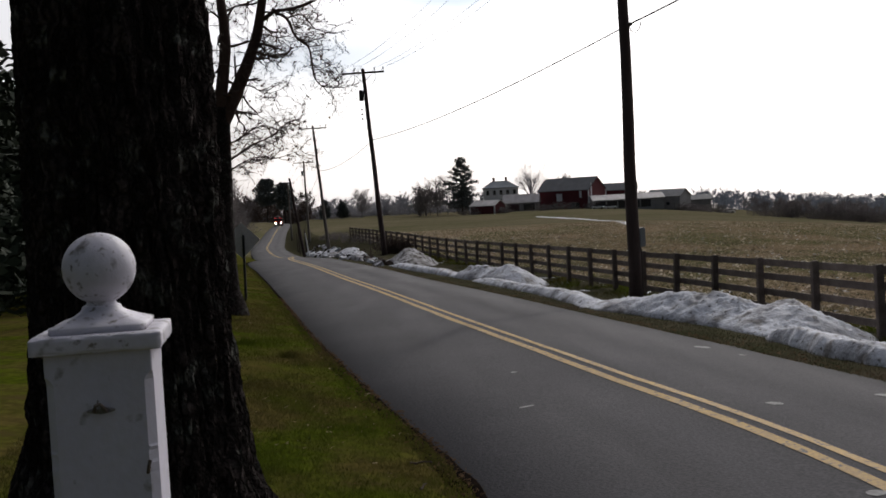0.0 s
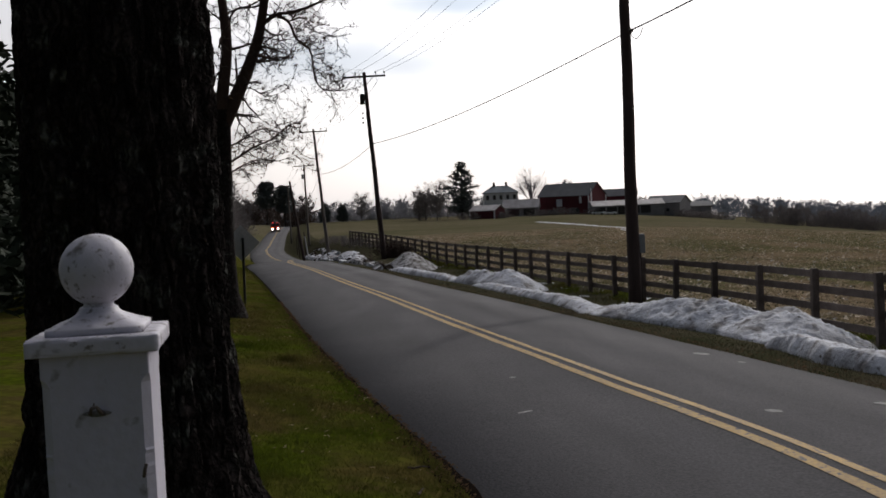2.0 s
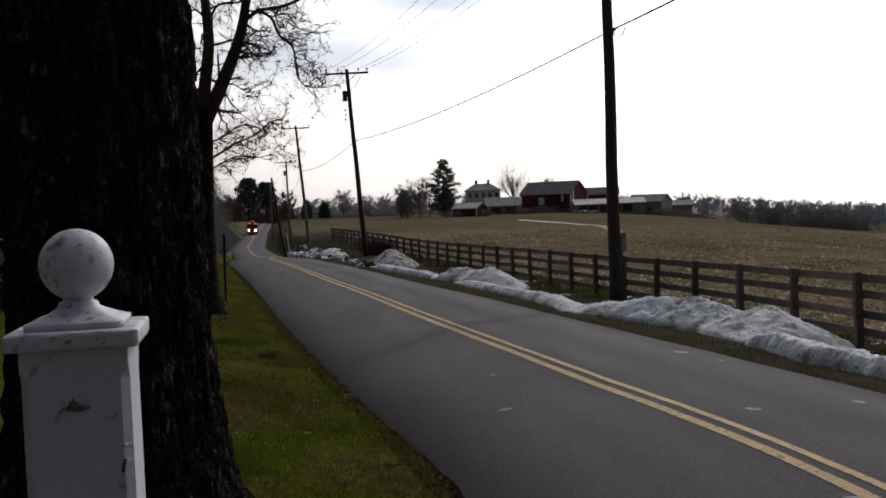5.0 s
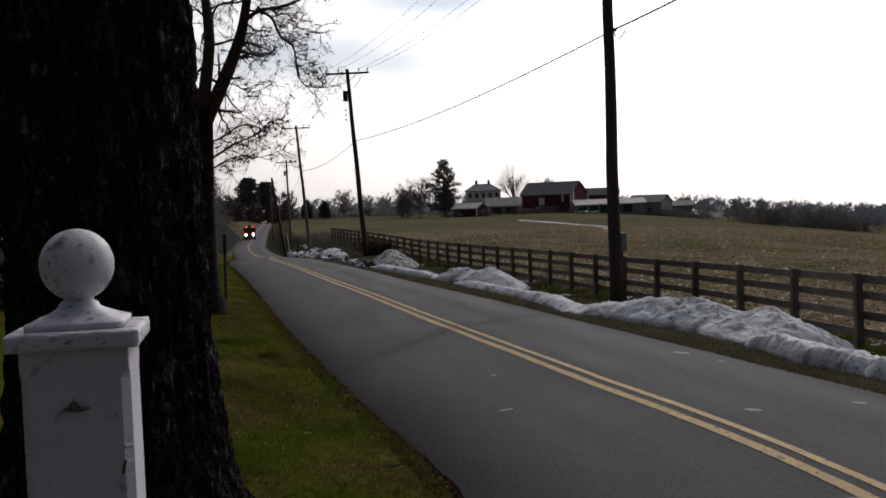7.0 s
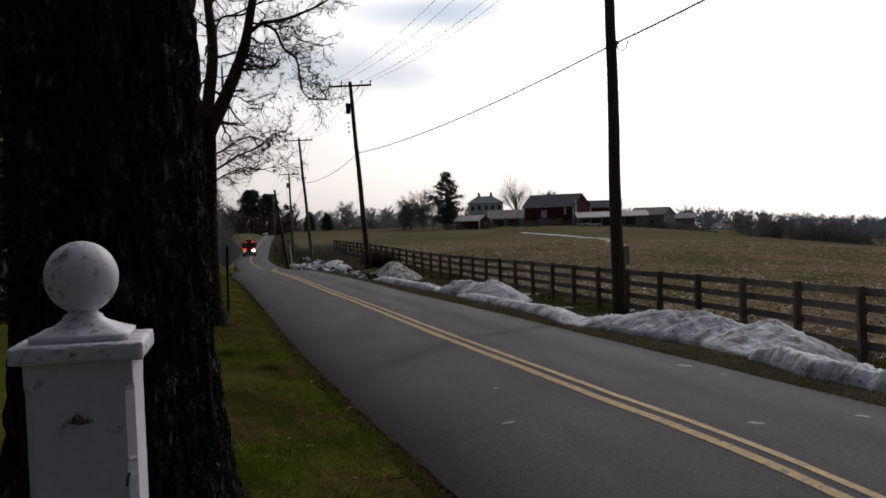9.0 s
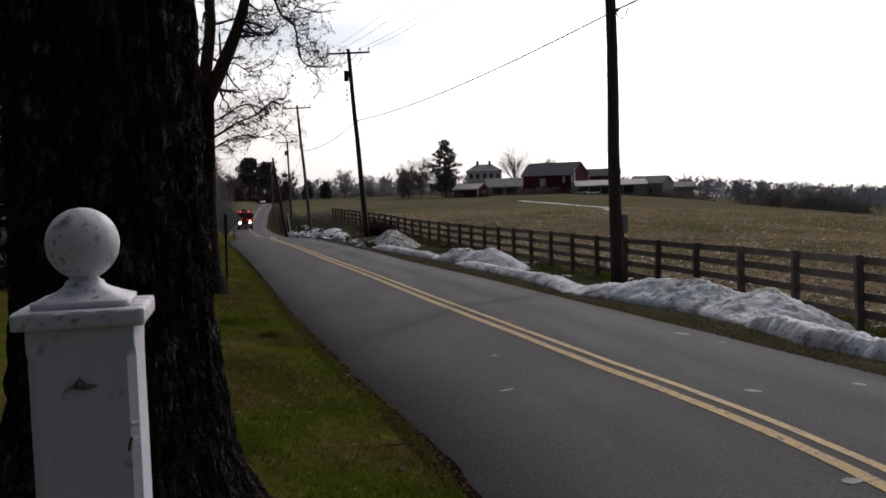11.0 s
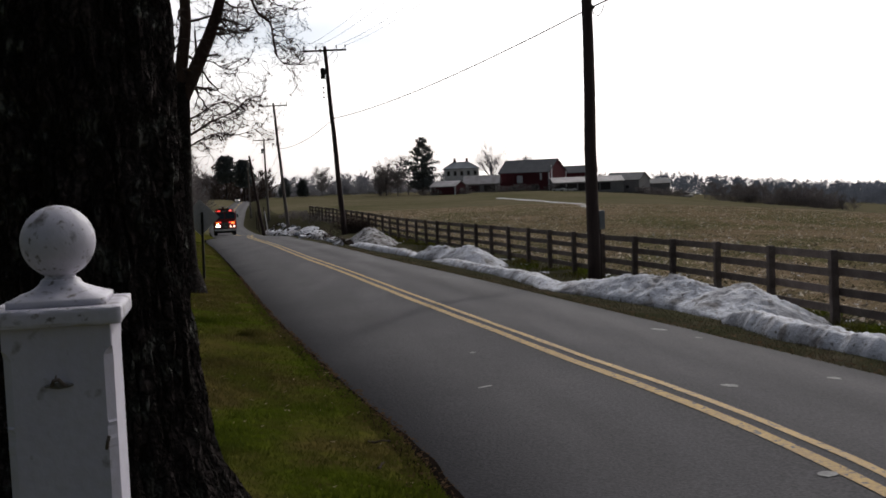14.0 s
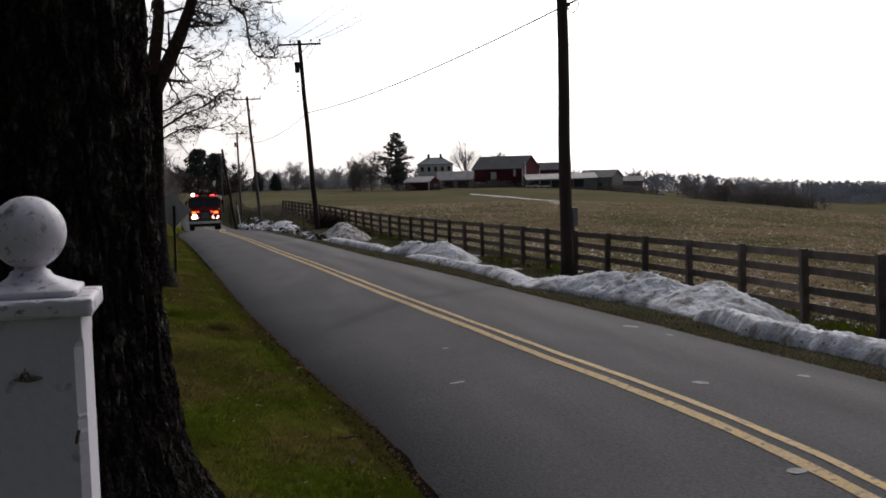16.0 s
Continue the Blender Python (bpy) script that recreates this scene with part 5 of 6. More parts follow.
building("barn", "large dark red bank barn with a grey metal roof", "barn", (48.6, 397, -6.3), -40, 21.5, 11.5, 6.4, 10.7, BARN_RED, ROOF_GREY,
         (("barn_door", WHITE, "s", -1.6, 2.6, 2.4, 2.6), ("barn_door", WHITE, "e", -3.9, 2.2, 0.8, 6.4), ("window", WHITE, "s", 7.4, 3.6, 0.9, 2.4), ("barn_door", GLASS_AND_BAY_SHADE, "s", 5.0, -0.6, 3.6, 2.4), ("barn_door", GLASS_AND_BAY_SHADE, "s", -5.0, -0.6, 3.6, 2.0)), WHITE)
building("barn_wing", "dark red barn wing with a grey roof", "barn", (68.0, 410, -6.6), -12, 13, 8, 5.8, 8.2, BARN_RED, ROOF_GREY)
building("red_shed", "small dark red shed with a pale tin roof", "shed", (16.6, 369, -6.2), -38, 10.0, 6.5, 2.7, 4.3, BARN_RED, ROOF_TIN,
         (("shed_door", GREY_WALL, "e", 0.5, 0.0, 1.4, 2.0),), WHITE)
# Open bays are dark panels on the wall, in place of shaded interiors.
building("open_shed", "low farm shed with a pale tin roof", "shed", (30.0, 394, -6.2), -10, 12.5, 7.0, 2.9, 5.6, GREY_WALL, ROOF_TIN, (("bay_shade", GLASS_AND_BAY_SHADE, "s", -2.5, 0, 4.0, 2.3), ("bay_shade", GLASS_AND_BAY_SHADE, "s", 3.0, 0, 4.0, 2.3)))
building("machine_shed", "long low machine shed with a pale tin roof", "shed", (66.0, 384, -7.0), 4, 25.0, 8, 3.0, 4.6, GREY_WALL, ROOF_TIN,
         tuple(("bay_shade", GLASS_AND_BAY_SHADE, "s", -10 + 4 * k, 0, 3.5, 2.6) for k in range(5)))
building("grey_barn", "weathered grey farm building with a low gable", "barn", (82.5, 392, -8.2), -35, 13, 10, 4.2, 6.6, GREY_WALL, ROOF_GREY, (("window", GLASS_AND_BAY_SHADE, "s", -3, 1.2, 1.2, 1.0), ("window", GLASS_AND_BAY_SHADE, "s", 2, 1.2, 1.2, 1.0)))
building("long_barn", "dark low barn behind the farmyard", "barn", (94.0, 398, -9.6), -8, 10, 8, 3.8, 5.4, GREY_WALL, ROOF_GREY)


def farmhouse():
    thing = empty("farmhouse", "pale two-storey farmhouse with a hipped grey roof", "house", at=(24.6, 430, -5.5))
    bm = bmesh.new()
    box(bm, (13.4, 9, 9.0), (0, 0, 3.4))
    part("wall", bm, SIDING, thing)
    bm = bmesh.new()
    rows = [[bm.verts.new((sx * a, sy * b, z)) for sx, sy in ((-1, -1), (1, -1), (1, 1), (-1, 1))] for a, b, z in ((7.2, 5.0, 7.7), (7.2, 5.0, 7.95), (3.1, 0.15, 10.6))]
    for a, b in zip(rows, rows[1:]):
        for k in range(4):
            bm.faces.new((a[k], a[(k + 1) % 4], b[(k + 1) % 4], b[k]))
    bm.faces.new(rows[0][::-1])
    bm.faces.new(rows[-1])
    roof = part("roof", bm, ROOF_SLATE, thing, "pale blue-grey hipped roof")
    for x in (-2.4, 2.4):
        bm = bmesh.new()
        box(bm, (0.9, 0.9, 2.4), (x, 0, 10.8))
        part("chimney", bm, CHIMNEY, roof)
    for z in (1.6, 5.2):
        for k in range(5):
            bm = bmesh.new()
            box(bm, (1.1, 0.1, 1.8), (-5.2 + 2.6 * k, -4.54, z + 0.85))
            pane = part("window", bm, GLASS_AND_BAY_SHADE, thing)
            bm = bmesh.new()
            box(bm, (1.3, 0.16, 0.12), (-5.2 + 2.6 * k, -4.56, z - 0.1))
            part("sill", bm, WHITE, pane)


farmhouse()
put_conifer(-64.6, 412, 16.3, 8.0, 5, "dark roadside pine with a rounded crown", 0.40, True, 900)
put_conifer(-58.8, 418, 15.6, 8.0, 6, "dark roadside pine with a rounded crown", 0.36, True, 900)
put_conifer(-10.8, 23.0, 6.6, 9.0, 8, "dark evergreen standing on a lawn", 0.03, False, 2200, 0.16)
put_conifer(-14.5, 30.0, 7.6, 10.0, 9, "dark evergreen standing on a lawn", 0.0, False, 2000, 0.2)
put_conifer(-19.5, 40.0, 9.0, 12.0, 10, "dark evergreen standing on a lawn", 0.0, False, 2000, 0.22)


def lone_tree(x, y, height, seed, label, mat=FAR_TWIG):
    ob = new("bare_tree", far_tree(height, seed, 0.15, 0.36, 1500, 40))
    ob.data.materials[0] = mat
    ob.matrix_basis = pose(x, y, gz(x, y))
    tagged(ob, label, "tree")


def vase_tree(x, y, height, seed, label):
    """A bare shade tree whose limbs fan upwards from a short trunk."""
    rng = random.Random(seed)
    thing = empty("bare_tree", label, "tree", at=(x, y, gz(x, y)))
    t, c = bmesh.new(), bmesh.new()
    tube(t, [(0, 0, -0.6), (0.05, 0, height * 0.12), (0, 0, height * 0.26)], [height * 0.024, height * 0.02, height * 0.017], 8, False)
    for k in range(15):
        a, out = k * 2.4, 0.05 + 0.95 * (k / 14)
        d = Vector((math.cos(a) * out, math.sin(a) * out, 1)).normalized()
        grow(c, Vector((0, 0, height * rng.uniform(0.16, 0.26))), d, height * rng.uniform(0.60, 0.78) * (1 - 0.35 * out), height * 0.0085, 0, rng, 0.42, 0.12, (4, 3, 3, 3, 3), (7, 5, 3), bend=0.08)
    part("trunk", t, PALE_HAZE_TWIG, thing)
    part("crown", c, PALE_HAZE_TWIG, thing, "fan of fine bare twigs")


def farm_pine(x, y, height, width, seed, label):
    """A tall pine: tiers of boughs, each a limb with tufts of needles along it."""
    rng = random.Random(seed)
    thing = empty("pine_tree", label, "tree", at=(x, y, gz(x, y)))
    t, c = bmesh.new(), bmesh.new()
    tube(t, [(0, 0, -0.6), (0, 0, height * 0.5), (0.2, 0, height * 0.97)], [height * 0.02, height * 0.014, 0.03], 8, False)
    for k in range(86):
        f = (k + rng.random()) / 86
        z, a = height * (0.10 + 0.88 * f), k * 2.399 + rng.gauss(0, 0.3)
        reach = width / 2 * (0.16 + 0.84 * min(1, (1 - f) * 1.55) ** 0.8) * rng.uniform(0.6, 1.12) * (0.7 if f < 0.08 else 1)
        way = Vector((math.cos(a), math.sin(a), 0))
        root, tip = Vector((0, 0, z)), way * reach + Vector((0, 0, z + reach * (0.30 - 0.35 * (1 - f))))
        tube(t, [root, root.lerp(tip, 0.6) - Vector((0, 0, 0.06 * reach)), tip], [0.09, 0.05, 0.02], 4, False)
        for j in range(int(7 + reach * 9)):
            g = rng.uniform(0.22, 1.05)
            o = root.lerp(tip, g) + Vector((rng.gauss(0, 1), rng.gauss(0, 1), rng.gauss(0, 0.45))) * 0.12 * reach
            for _ in range(4):
                q = o + Vector((rng.gauss(0, 0.2), rng.gauss(0, 0.2), rng.gauss(0, 0.14)))
                d = (way + Vector((rng.gauss(0, 0.7), rng.gauss(0, 0.7), rng.gauss(0.25, 0.45)))).normalized() * rng.uniform(0.3, 0.6)
                e = d.cross(Vector((rng.gauss(0, 1), rng.gauss(0, 1), rng.gauss(0, 1)))).normalized() * rng.uniform(0.09, 0.17)
                c.faces.new([c.verts.new(v) for v in (q - d * 0.5, q + e, q + d * 0.7, q - e)])
    part("trunk", t, BARK, thing)
    part("crown", c, HAZE_NEEDLES, thing, "dense tiers of dark needles")


vase_tree(37.0, 432, 18.0, 31, "bare rounded maple behind farm sheds")
farm_pine(8.3, 380, 20.2, 12.5, 3, "tall dark pine beside a farm lane")
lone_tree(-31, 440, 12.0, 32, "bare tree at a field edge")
lone_tree(50, 440, 13.5, 33, "bare tree behind a barn", PALE_HAZE_TWIG)
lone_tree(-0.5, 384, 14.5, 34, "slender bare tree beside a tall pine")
for x_, y_, h_, w_ in ((-44.2, 424, 7.6, 4.6), (-37.6, 428, 7.0, 4.8)):
    farm_pine(x_, y_, h_, w_, int(-x_), "small dark evergreen at a field edge")
TREES = [far_tree(9.0, 40 + k, 0.08, 0.36, 560) for k in range(5)]
BRUSH = [far_tree(5.0, 60 + k, -0.1, 0.75, 800) for k in range(4)]
DENSE = [far_tree(10.0, 70 + k, 0.0, 0.42, 420, 14, 0.011) for k in range(4)]
UNDER = [far_tree(4.0, 80 + k, -0.1, 1.1, 420, 12, 0.02) for k in range(3)]
rng = random.Random(77)
woods("far_woods", [(rng.uniform(-95, 15), rng.uniform(445, 500)) for _ in range(330)], TREES + BRUSH + BRUSH, "leafless grey woods along a far field edge", 1, (0.45, 0.75)).data.materials[0] = PALE_HAZE_TWIG
woods("far_thicket", [(rng.uniform(-100, 30), rng.uniform(470, 520)) for _ in range(260)], UNDER + UNDER + DENSE, "dense grey thicket behind far fields", 15, (0.65, 1.0)).data.materials[0] = PALE_HAZE_TWIG
woods("farm_orchard", [(rng.uniform(-12, 4), rng.uniform(392, 425)) for _ in range(13)], TREES, "tall bare trees beside a pine", 12, (1.0, 1.5))
woods("farm_trees", [(rng.uniform(64, 92), rng.uniform(415, 440)) for _ in range(34)], TREES + BRUSH, "bare trees and brush round a farmyard", 2, (0.45, 0.85))
woods("hedgerow", [(rng.uniform(89, 128), rng.uniform(300, 322)) for _ in range(160)], BRUSH + BRUSH + TREES, "dense leafless hedgerow beyond a field", 3, (0.45, 0.74))
woods("field_brush", [(rng.uniform(84, 96), rng.uniform(350, 372)) for _ in range(26)] + [(rng.uniform(122, 138), rng.uniform(325, 345)) for _ in range(22)], BRUSH, "low brush at a field edge", 13, (0.3, 0.6))
woods("dark_woods", [(rng.uniform(-105, -50), rng.uniform(424, 470)) for _ in range(120)], BRUSH + UNDER + DENSE, "dark bare woods behind roadside pines", 14, (0.8, 1.35)).data.materials[0] = TWIG
woods("valley_woods", [(rng.uniform(160, 420), rng.uniform(600, 720)) for _ in range(380)] + [(rng.uniform(260, 420), rng.uniform(640, 760)) for _ in range(220)], DENSE + UNDER, "distant woods in a valley, tinted blue-grey for haze", 4, (0.95, 1.35)).data.materials[0] = HAZE_TWIG
woods("valley_thicket", [(rng.uniform(140, 420), rng.uniform(560, 610)) for _ in range(190)], UNDER, "low thicket at the edge of a valley, tinted blue-grey for haze", 17, (1.0, 1.7)).data.materials[0] = HAZE_TWIG
woods("farmyard_brush", [(rng.gauss(x, 1.6), rng.gauss(y, 1.5)) for x, y in ((36, 374), (40, 376), (46, 378), (53, 374), (22, 364), (9, 366), (84, 376), (90, 380), (95, 384)) for _ in range(9)], UNDER, "low leafless shrubs round the farm sheds", 16, (0.35, 0.75))
woods("roadside_woods", [(rng.uniform(-125, -72), rng.uniform(330, 470)) for _ in range(90)], TREES + BRUSH, "bare woods where the road leaves the fields", 5, (0.8, 1.5))
woods("roadside_brush", [(float(road_x(y)) - rng.uniform(6, 24), y) for y in [rng.uniform(75, 300) for _ in range(110)]], TREES + BRUSH, "bare trees and brush beside the road", 6, (0.5, 1.1))
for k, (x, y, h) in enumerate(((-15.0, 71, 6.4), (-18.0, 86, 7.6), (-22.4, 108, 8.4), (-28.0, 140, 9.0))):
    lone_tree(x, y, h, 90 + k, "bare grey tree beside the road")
DARK_BRUSH = []
for me in BRUSH:
    me = me.copy()
    me.materials.clear()
    me.materials.append(TWIG)
    DARK_BRUSH.append(me)
woods("pole_brush", [(-3.0 + rng.gauss(0, 0.6), 71.2 + rng.gauss(0, 0.4)) for _ in range(34)], DARK_BRUSH, "dark brush heap round the foot of a pole", 8, (0.12, 0.26))
woods("fence_brush", [(float(road_x(y)) + rng.uniform(5.5, 8), y) for y in [rng.uniform(88, 135) for _ in range(70)]], BRUSH, "low brown brush on a roadside bank", 7, (0.08, 0.16))

RED = material("engine_red", (0.26, 0.010, 0.012), (0.22, 0.009, 0.011), 0.25, 0, 1, 20, 0, spec=0.5)
CHROME = material("chrome", (0.6, 0.6, 0.62), (0.5, 0.5, 0.52), 0.15, 1.0, 3, 20, 0)
RUBBER = material("rubber", (0.015, 0.015, 0.015), (0.022, 0.022, 0.022), 0.9, 0, 5, 40, 0.1)
HEADLIGHT = glow("headlight", (1.0, 0.72, 0.50), 5)
FLASH = glow("flashing_lens", (1.0, 0.86, 0.76), 45)
RED_LIGHT = glow("red_light", (1.0, 0.06, 0.05), 2.2)
DIM_LIGHT = glow("dim_headlight", (1.0, 0.92, 0.85), 4)
AMBER = glow("amber_light", (1.0, 0.24, 0.04), 3.2)
ENGINE_WHEELS = []
TURNING_LAMPS = {}


def wheel(thing, x, y, r, wide):
    w = bmesh.new()
    tube(w, [(-wide / 2, 0, 0), (wide / 2, 0, 0)], [r, r], 20)
    bmesh.ops.bevel(w, geom=[e for e in w.edges if abs(e.verts[0].co.x - e.verts[1].co.x) < 1e-5], offset=0.04, segments=2, affect="EDGES")
    ob = part("wheel", w, RUBBER, thing, "black rubber tyre")
    ob.location = (x, y, r)
    b = bmesh.new()
    s = 1 if x > 0 else -1
    tube(b, [(s * (wide / 2 - 0.02), 0, 0), (s * (wide / 2 + 0.02), 0, 0)], [r * 0.58, r * 0.5], 14)
    part("rim", b, CHROME, ob, "bright metal rim")
    ENGINE_WHEELS.append((ob, r))


def turning_lamp(thing, key, at, r):
    """An added drum whose turning imitates a flashing lamp: it shines on one side and is dark red on the other, between
    two brackets.
    """
    b = bmesh.new()
    tube(b, [(0, 0.0, 0), (0, 0.035, 0)], [r, r * 0.7], 16)
    drum = part("turning_lamp", b, RED, thing, "dark back of a drum turned to imitate a flashing lamp")
    drum.location = at
    b = bmesh.new()
    lathe(b, [(0.02, 0), (r * 0.97, 0.004), (r * 0.9, 0.03), (r * 0.5, 0.05), (0.01, 0.055)], 16)
    bmesh.ops.rotate(b, verts=b.verts, cent=(0, 0, 0), matrix=Matrix.Rotation(radians(90), 3, "X"))
    part("lens", b, FLASH, drum, "bright flashing lens", True)
    TURNING_LAMPS[key] = drum
    b = bmesh.new()
    for d in (-1, 1):
        box(b, (0.05, 0.05, 0.03), (at[0], at[1] + 0.05, at[2] + d * (r + 0.03)))
    part("bracket", b, CHROME, thing)


def fire_engine():
    thing = empty("fire_engine", "red fire engine with flashing lights driving down the road", "fire engine")

    def piece(name, mat, size, at, bevel=0.02, label="", rot=(0, 0, 0), parent=None):
        bm = bmesh.new()
        box(bm, size, at, rot, bevel)
        return part(name, bm, mat, parent or thing, label)

    piece("chassis", BLACK, (2.1, 8.2, 0.35), (0, 4.2, 0.62))
    piece("cab", RED, (2.45, 2.9, 1.20), (0, 1.75, 1.22), 0.1, "bright red cab")
    bm = bmesh.new()
    box(bm, (2.42, 2.85, 0.86), (0, 1.80, 2.20), bevel=0.12)
    for v in bm.verts:
        if v.co.y < 0.6:
            v.co.y += max(0, v.co.z - 1.8) * 0.16
    upper = part("cab_roof", bm, RED, thing, "red upper cab")
    piece("visor", BLACK, (2.3, 0.22, 0.06), (0, 0.42, 2.60), 0.02, "", (8, 0, 0), upper)
    for s in (-1, 1):
        piece("windscreen", GLASS_AND_BAY_SHADE, (1.08, 0.06, 0.66), (s * 0.565, 0.43, 2.18), 0.02, "dark windscreen pane", (-9, 0, 0))
        wiper = bmesh.new()
        tube(wiper, [(s * 0.2, 0.37, 1.87), (s * 0.62, 0.40, 2.12)], [0.012, 0.008], 5)
        part("wiper", wiper, BLACK, thing)
        piece("side_window", GLASS_AND_BAY_SHADE, (0.05, 0.9, 0.60), (s * 1.20, 1.0, 2.25), 0.01)
        piece("side_window", GLASS_AND_BAY_SHADE, (0.05, 0.8, 0.60), (s * 1.20, 2.2, 2.25), 0.01)
        door = piece("cab_door", RED, (0.04, 1.05, 1.9), (s * 1.235, 1.0, 1.72), 0.02, "red cab door")
        piece("handle", CHROME, (0.04, 0.16, 0.04), (s * 1.26, 1.35, 1.55), 0.01, "", (0, 0, 0), door)
        lamp = piece("headlight_bezel", CHROME, (0.60, 0.08, 0.30), (s * 0.80, 0.28, 1.02), 0.02)
        for d in (-0.15, 0.15):
            bm = bmesh.new()
            tube(bm, [(s * 0.80 + d, 0.21, 1.02), (s * 0.80 + d, 0.26, 1.02)], [0.10, 0.12], 14)
            part("headlight", bm, HEADLIGHT, lamp, "lit headlight")
        piece("warning_light", AMBER, (0.34, 0.07, 0.16), (s * 0.84, 0.26, 1.40), 0.02, "lit amber warning light")
        piece("warning_light", RED_LIGHT, (0.18, 0.07, 0.14), (s * 0.52, 0.26, 1.46), 0.02, "lit red warning light")
        piece("marker_light", AMBER, (0.07, 0.05, 0.07), (s * 1.12, 0.32, 1.62), 0.015, "small lit amber marker")
        arm = bmesh.new()
        tube(arm, [(s * 1.2, 0.55, 2.3), (s * 1.38, 0.4, 2.3)], [0.02, 0.02], 6)
        a = part("mirror_arm", arm, BLACK, thing)
        piece("mirror", BLACK, (0.16, 0.07, 0.40), (s * 1.40, 0.38, 2.15), 0.02, "", (0, 0, 0), a)
        piece("ladder_rail", GREY_METAL, (0.06, 5.5, 0.1), (s * 0.32, 4.8, 3.25), 0.01)
        for y in (5.1, 7.6):
            piece("compartment", GREY_METAL, (0.05, 1.3, 1.2), (s * 1.24, y, 1.55), 0.01, "roll-up locker door")
        turning_lamp(thing, ("low", s), (s * 0.80, 0.12, 1.10), 0.175)
    piece("grille", BLACK, (0.76, 0.06, 0.74), (0, 0.28, 1.12), 0.02)
    for k in range(5):
        piece("grille_slat", CHROME, (0.66, 0.04, 0.02), (0, 0.245, 0.88 + 0.12 * k), 0.005)
    piece("bumper", CHROME, (2.46, 0.5, 0.22), (0, 0.05, 0.62), 0.05, "chrome front bumper")
    piece("bumper_skirt", BLACK, (2.3, 0.3, 0.28), (0, 0.2, 0.42), 0.03)
    bar = piece("light_bar", BLACK, (2.1, 0.35, 0.07), (0, 0.75, 2.66), 0.02)
    for x, w in ((0.72, 0.62), (-0.72, 0.62)):
        piece("beacon", RED_LIGHT, (w, 0.3, 0.12), (x, 0.75, 2.755), 0.05, "lit red beacon", (0, 0, 0), bar)
    piece("bar_centre", PORCELAIN, (0.5, 0.28, 0.10), (0, 0.75, 2.745), 0.03, "", (0, 0, 0), bar)
    for s in (-1, 1):
        turning_lamp(thing, ("high", s), (s * 0.86, 0.52, 2.84), 0.13)
    piece("pump_body", RED, (2.48, 5.4, 1.75), (0, 6.0, 1.55), 0.05, "red equipment body")
    piece("hose_bed", BLACK, (1.3, 3.4, 0.5), (-0.05, 4.9, 2.8), 0.06)
    bm = bmesh.new()
    tube(bm, [(-0.15, 3.5, 2.4), (-0.15, 3.45, 2.95), (-0.12, 3.2, 3.12), (-0.08, 2.6, 3.22)], [0.16, 0.15, 0.12, 0.07], 10)
    gun = part("deck_gun", bm, BARK_RED, thing, "dark deck monitor", True)
    bm = bmesh.new()
    box(bm, (0.5, 0.5, 0.32), (-0.15, 3.6, 2.72), bevel=0.05)
    part("gun_base", bm, BLACK, gun)
    for k in range(8):
        piece("ladder_rung", GREY_METAL, (0.62, 0.05, 0.05), (0, 2.4 + 0.66 * k, 3.25), 0.005)
    for x in (-1.03, 1.03):
        wheel(thing, x, 1.5, 0.5, 0.34)
        wheel(thing, x, 6.4, 0.5, 0.40)
    return thing


def far_car(paint, label, lit):
    thing = empty("car", label, "car")
    bm = bmesh.new()
    box(bm, (1.8, 4.4, 0.7), (0, 2.2, 0.65), (0, 0, 0), 0.15)
    body = part("body", bm, paint, thing)
    bm = bmesh.new()
    box(bm, (1.6, 2.4, 0.6), (0, 2.4, 1.25), (0, 0, 0), 0.2)
    part("cabin", bm, GLASS_AND_BAY_SHADE, thing)
    for s in (-1, 1):
        bm = bmesh.new()
        box(bm, (0.26, 0.08, 0.16), (s * 0.62, 0.0, 0.75), (0, 0, 0), 0.03)
        part("headlight", bm, DIM_LIGHT if lit else PORCELAIN, thing, "lit headlight" if lit else "")
        for y in (0.9, 3.5):
            bm = bmesh.new()
            tube(bm, [(s * 0.72, y, 0.33), (s * 0.92, y, 0.33)], [0.33, 0.33], 14)
            part("wheel", bm, RUBBER, thing)
    return thing


# ---- fire engine ----
def station(t):
    return float(spline([0, 2, 4, 7, 8.5, 12.5, 14.5, 15.5, 16], [347, 318, 287, 237, 211, 148.5, 114, 96, 87], t))


def on_lane(y, u):
    dx = float(road_x(y + 1) - road_x(y - 1)) / 2
    dz = float(road_z(y + 2) - road_z(y - 2)) / 4
    x, yy, z = on_road(u, y)
    return pose(x, yy, z + 0.01, -math.degrees(math.atan(dz)) * -1, 0, math.degrees(math.atan(-dx)))


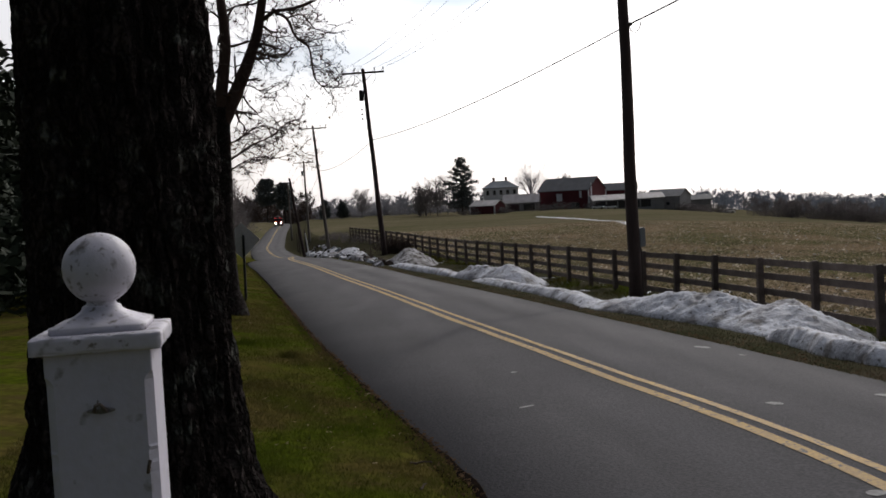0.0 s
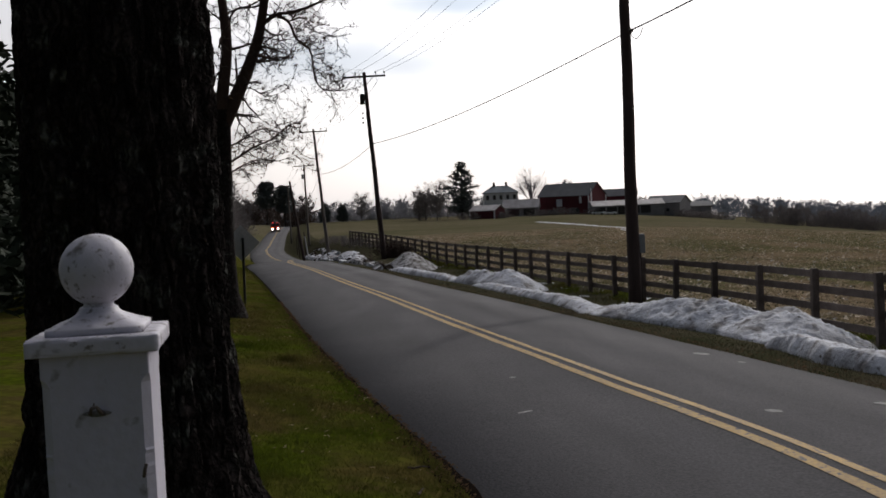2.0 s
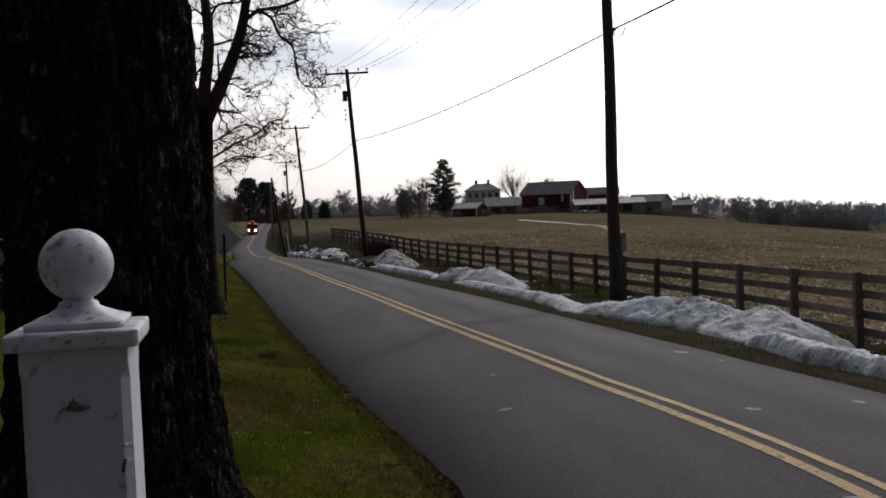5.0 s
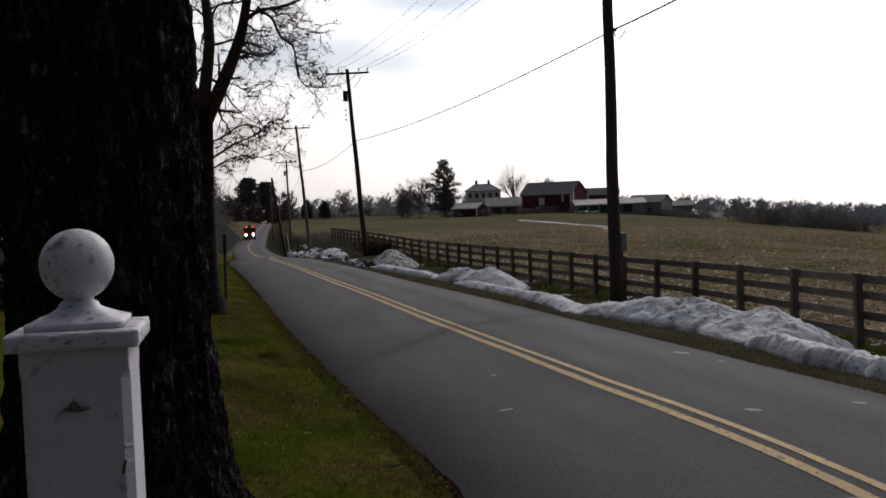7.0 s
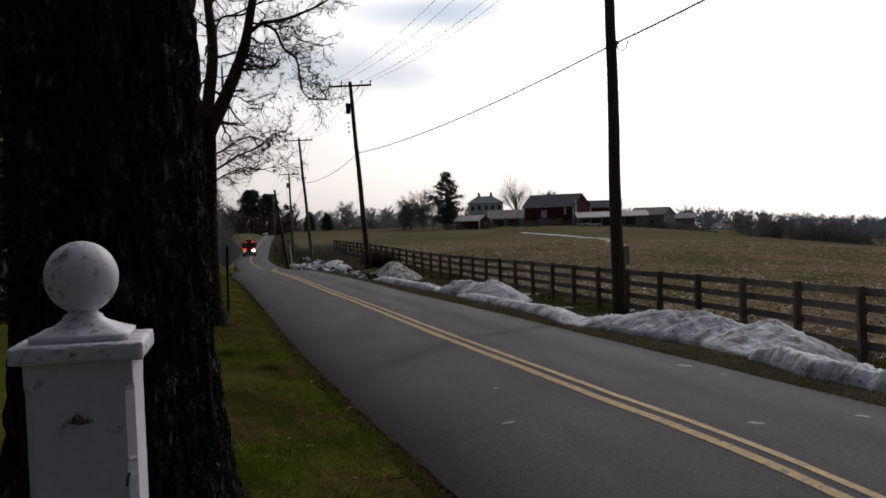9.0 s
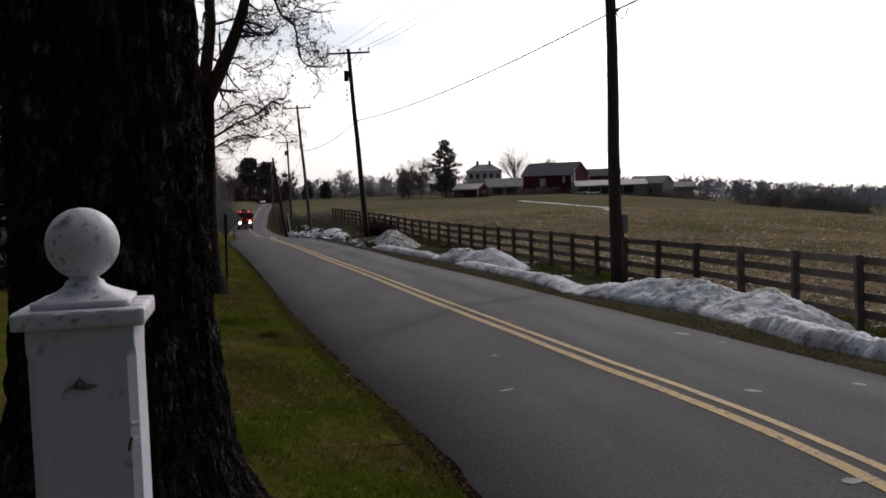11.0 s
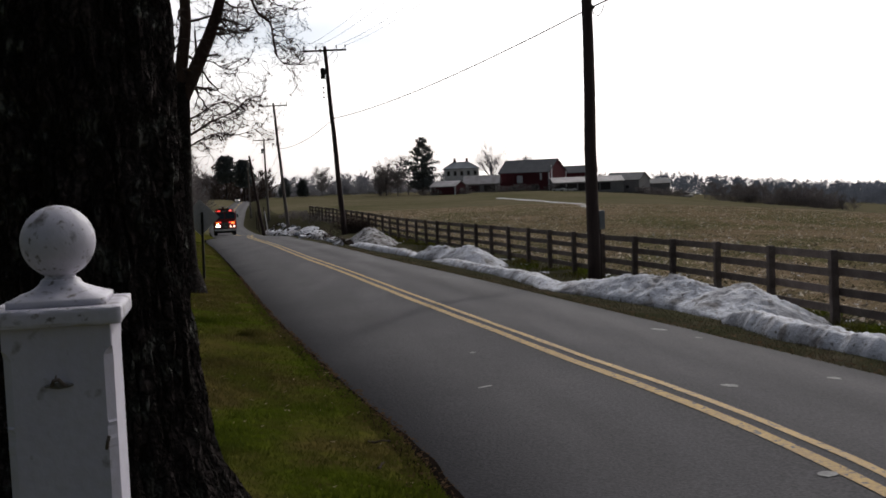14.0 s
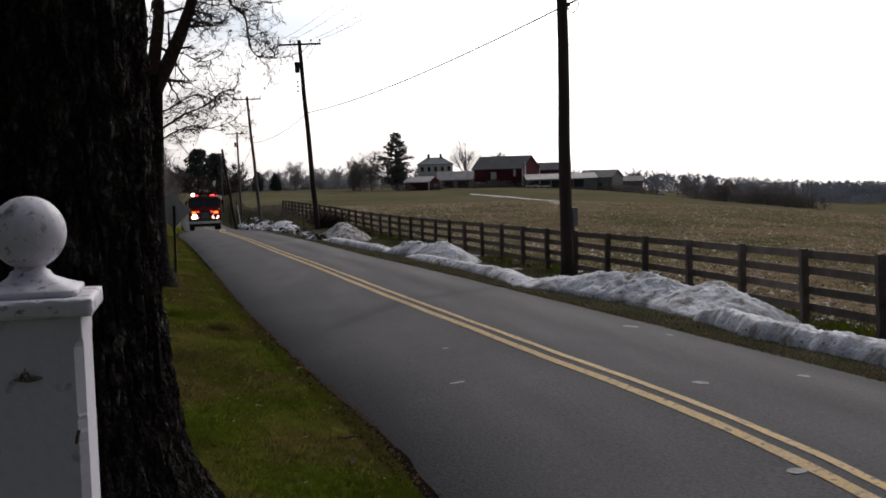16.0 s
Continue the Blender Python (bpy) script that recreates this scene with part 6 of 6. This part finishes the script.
ENGINE = fire_engine()
CAR = far_car(SIDING, "pale car with lit headlights coming over a rise", True)
for x, y, turn in ((56.5, 371, 70), (60.5, 373, 110), (101.0, 372, 80)):
    parked = far_car(SIDING, "pale car parked in a farmyard", False)
    parked.matrix_basis = pose(x, y, gz(x, y), 0, 0, turn)


def motions():
    # it keeps near the middle line on the narrow far stretch, then draws into its lane
    walk(ENGINE, [(k / 4, on_lane(station(k / 4), float(spline([87, 120, 150, 195, 250, 350], [-1.35, -1.2, -0.95, -0.5, -0.65, -0.6], station(k / 4))))) for k in range(65)])
    for rolling, r in ENGINE_WHEELS:
        at = rolling.location.copy()
        walk(rolling, [(k / 30, Matrix.Translation(at) @ Matrix.Rotation((station(k / 30) - station(0)) / r, 4, "X")) for k in range(481)])
    # the added drums' turn, which imitates flashing: 0 degrees shines ahead, 180 shines back
    lamps = {
        ("low", -1): ((0, 0), (2, 20), (2.5, 60), (3, 0), (8, 0), (8.5, 170), (9, 170), (9.2, 30), (9.5, 170), (11, 60), (12, 0), (12.2, 0), (12.5, 65), (12.8, 0), (13, 160), (13.2, 30), (13.5, 0), (13.8, 160), (14, 0), (14.3, 75), (14.5, 165), (14.8, 0), (15, 150), (15.2, 10), (15.5, 50), (15.8, 55), (16, 0)),
        ("low", 1): ((0, 0), (4, 0), (7, 20), (7.5, 150), (8, 160), (8.5, 0), (9.5, 0), (11, 60), (12, 160), (12.2, 150), (12.5, 0), (12.8, 155), (13, 0), (13.2, 30), (13.5, 160), (13.8, 0), (14, 155), (14.3, 0), (14.5, 0), (14.8, 150), (15, 0), (15.2, 60), (15.5, 60), (15.8, 10), (16, 150)),
        ("high", -1): ((0, 180), (12.8, 180), (13, 90), (13.3, 180), (15, 180), (15.2, 20), (15.5, 180), (15.8, 150), (16, 10)),
        ("high", 1): ((0, 180), (15.2, 180), (15.5, 5), (15.8, 180), (16, 180))}
    for key, turns in lamps.items():
        drum, when, angle = TURNING_LAMPS[key], [a for a, _ in turns], [b for _, b in turns]
        at = drum.location.copy()
        walk(drum, [(k / 15, Matrix.Translation(at) @ Matrix.Rotation(radians(float(np.interp(k / 15, when, angle))), 4, "Z")) for k in range(241)])
    walk(CAR, [(k / 2, on_lane(385 + 8 * (12.5 - k / 2), -1.4)) for k in range(33)])


motions()
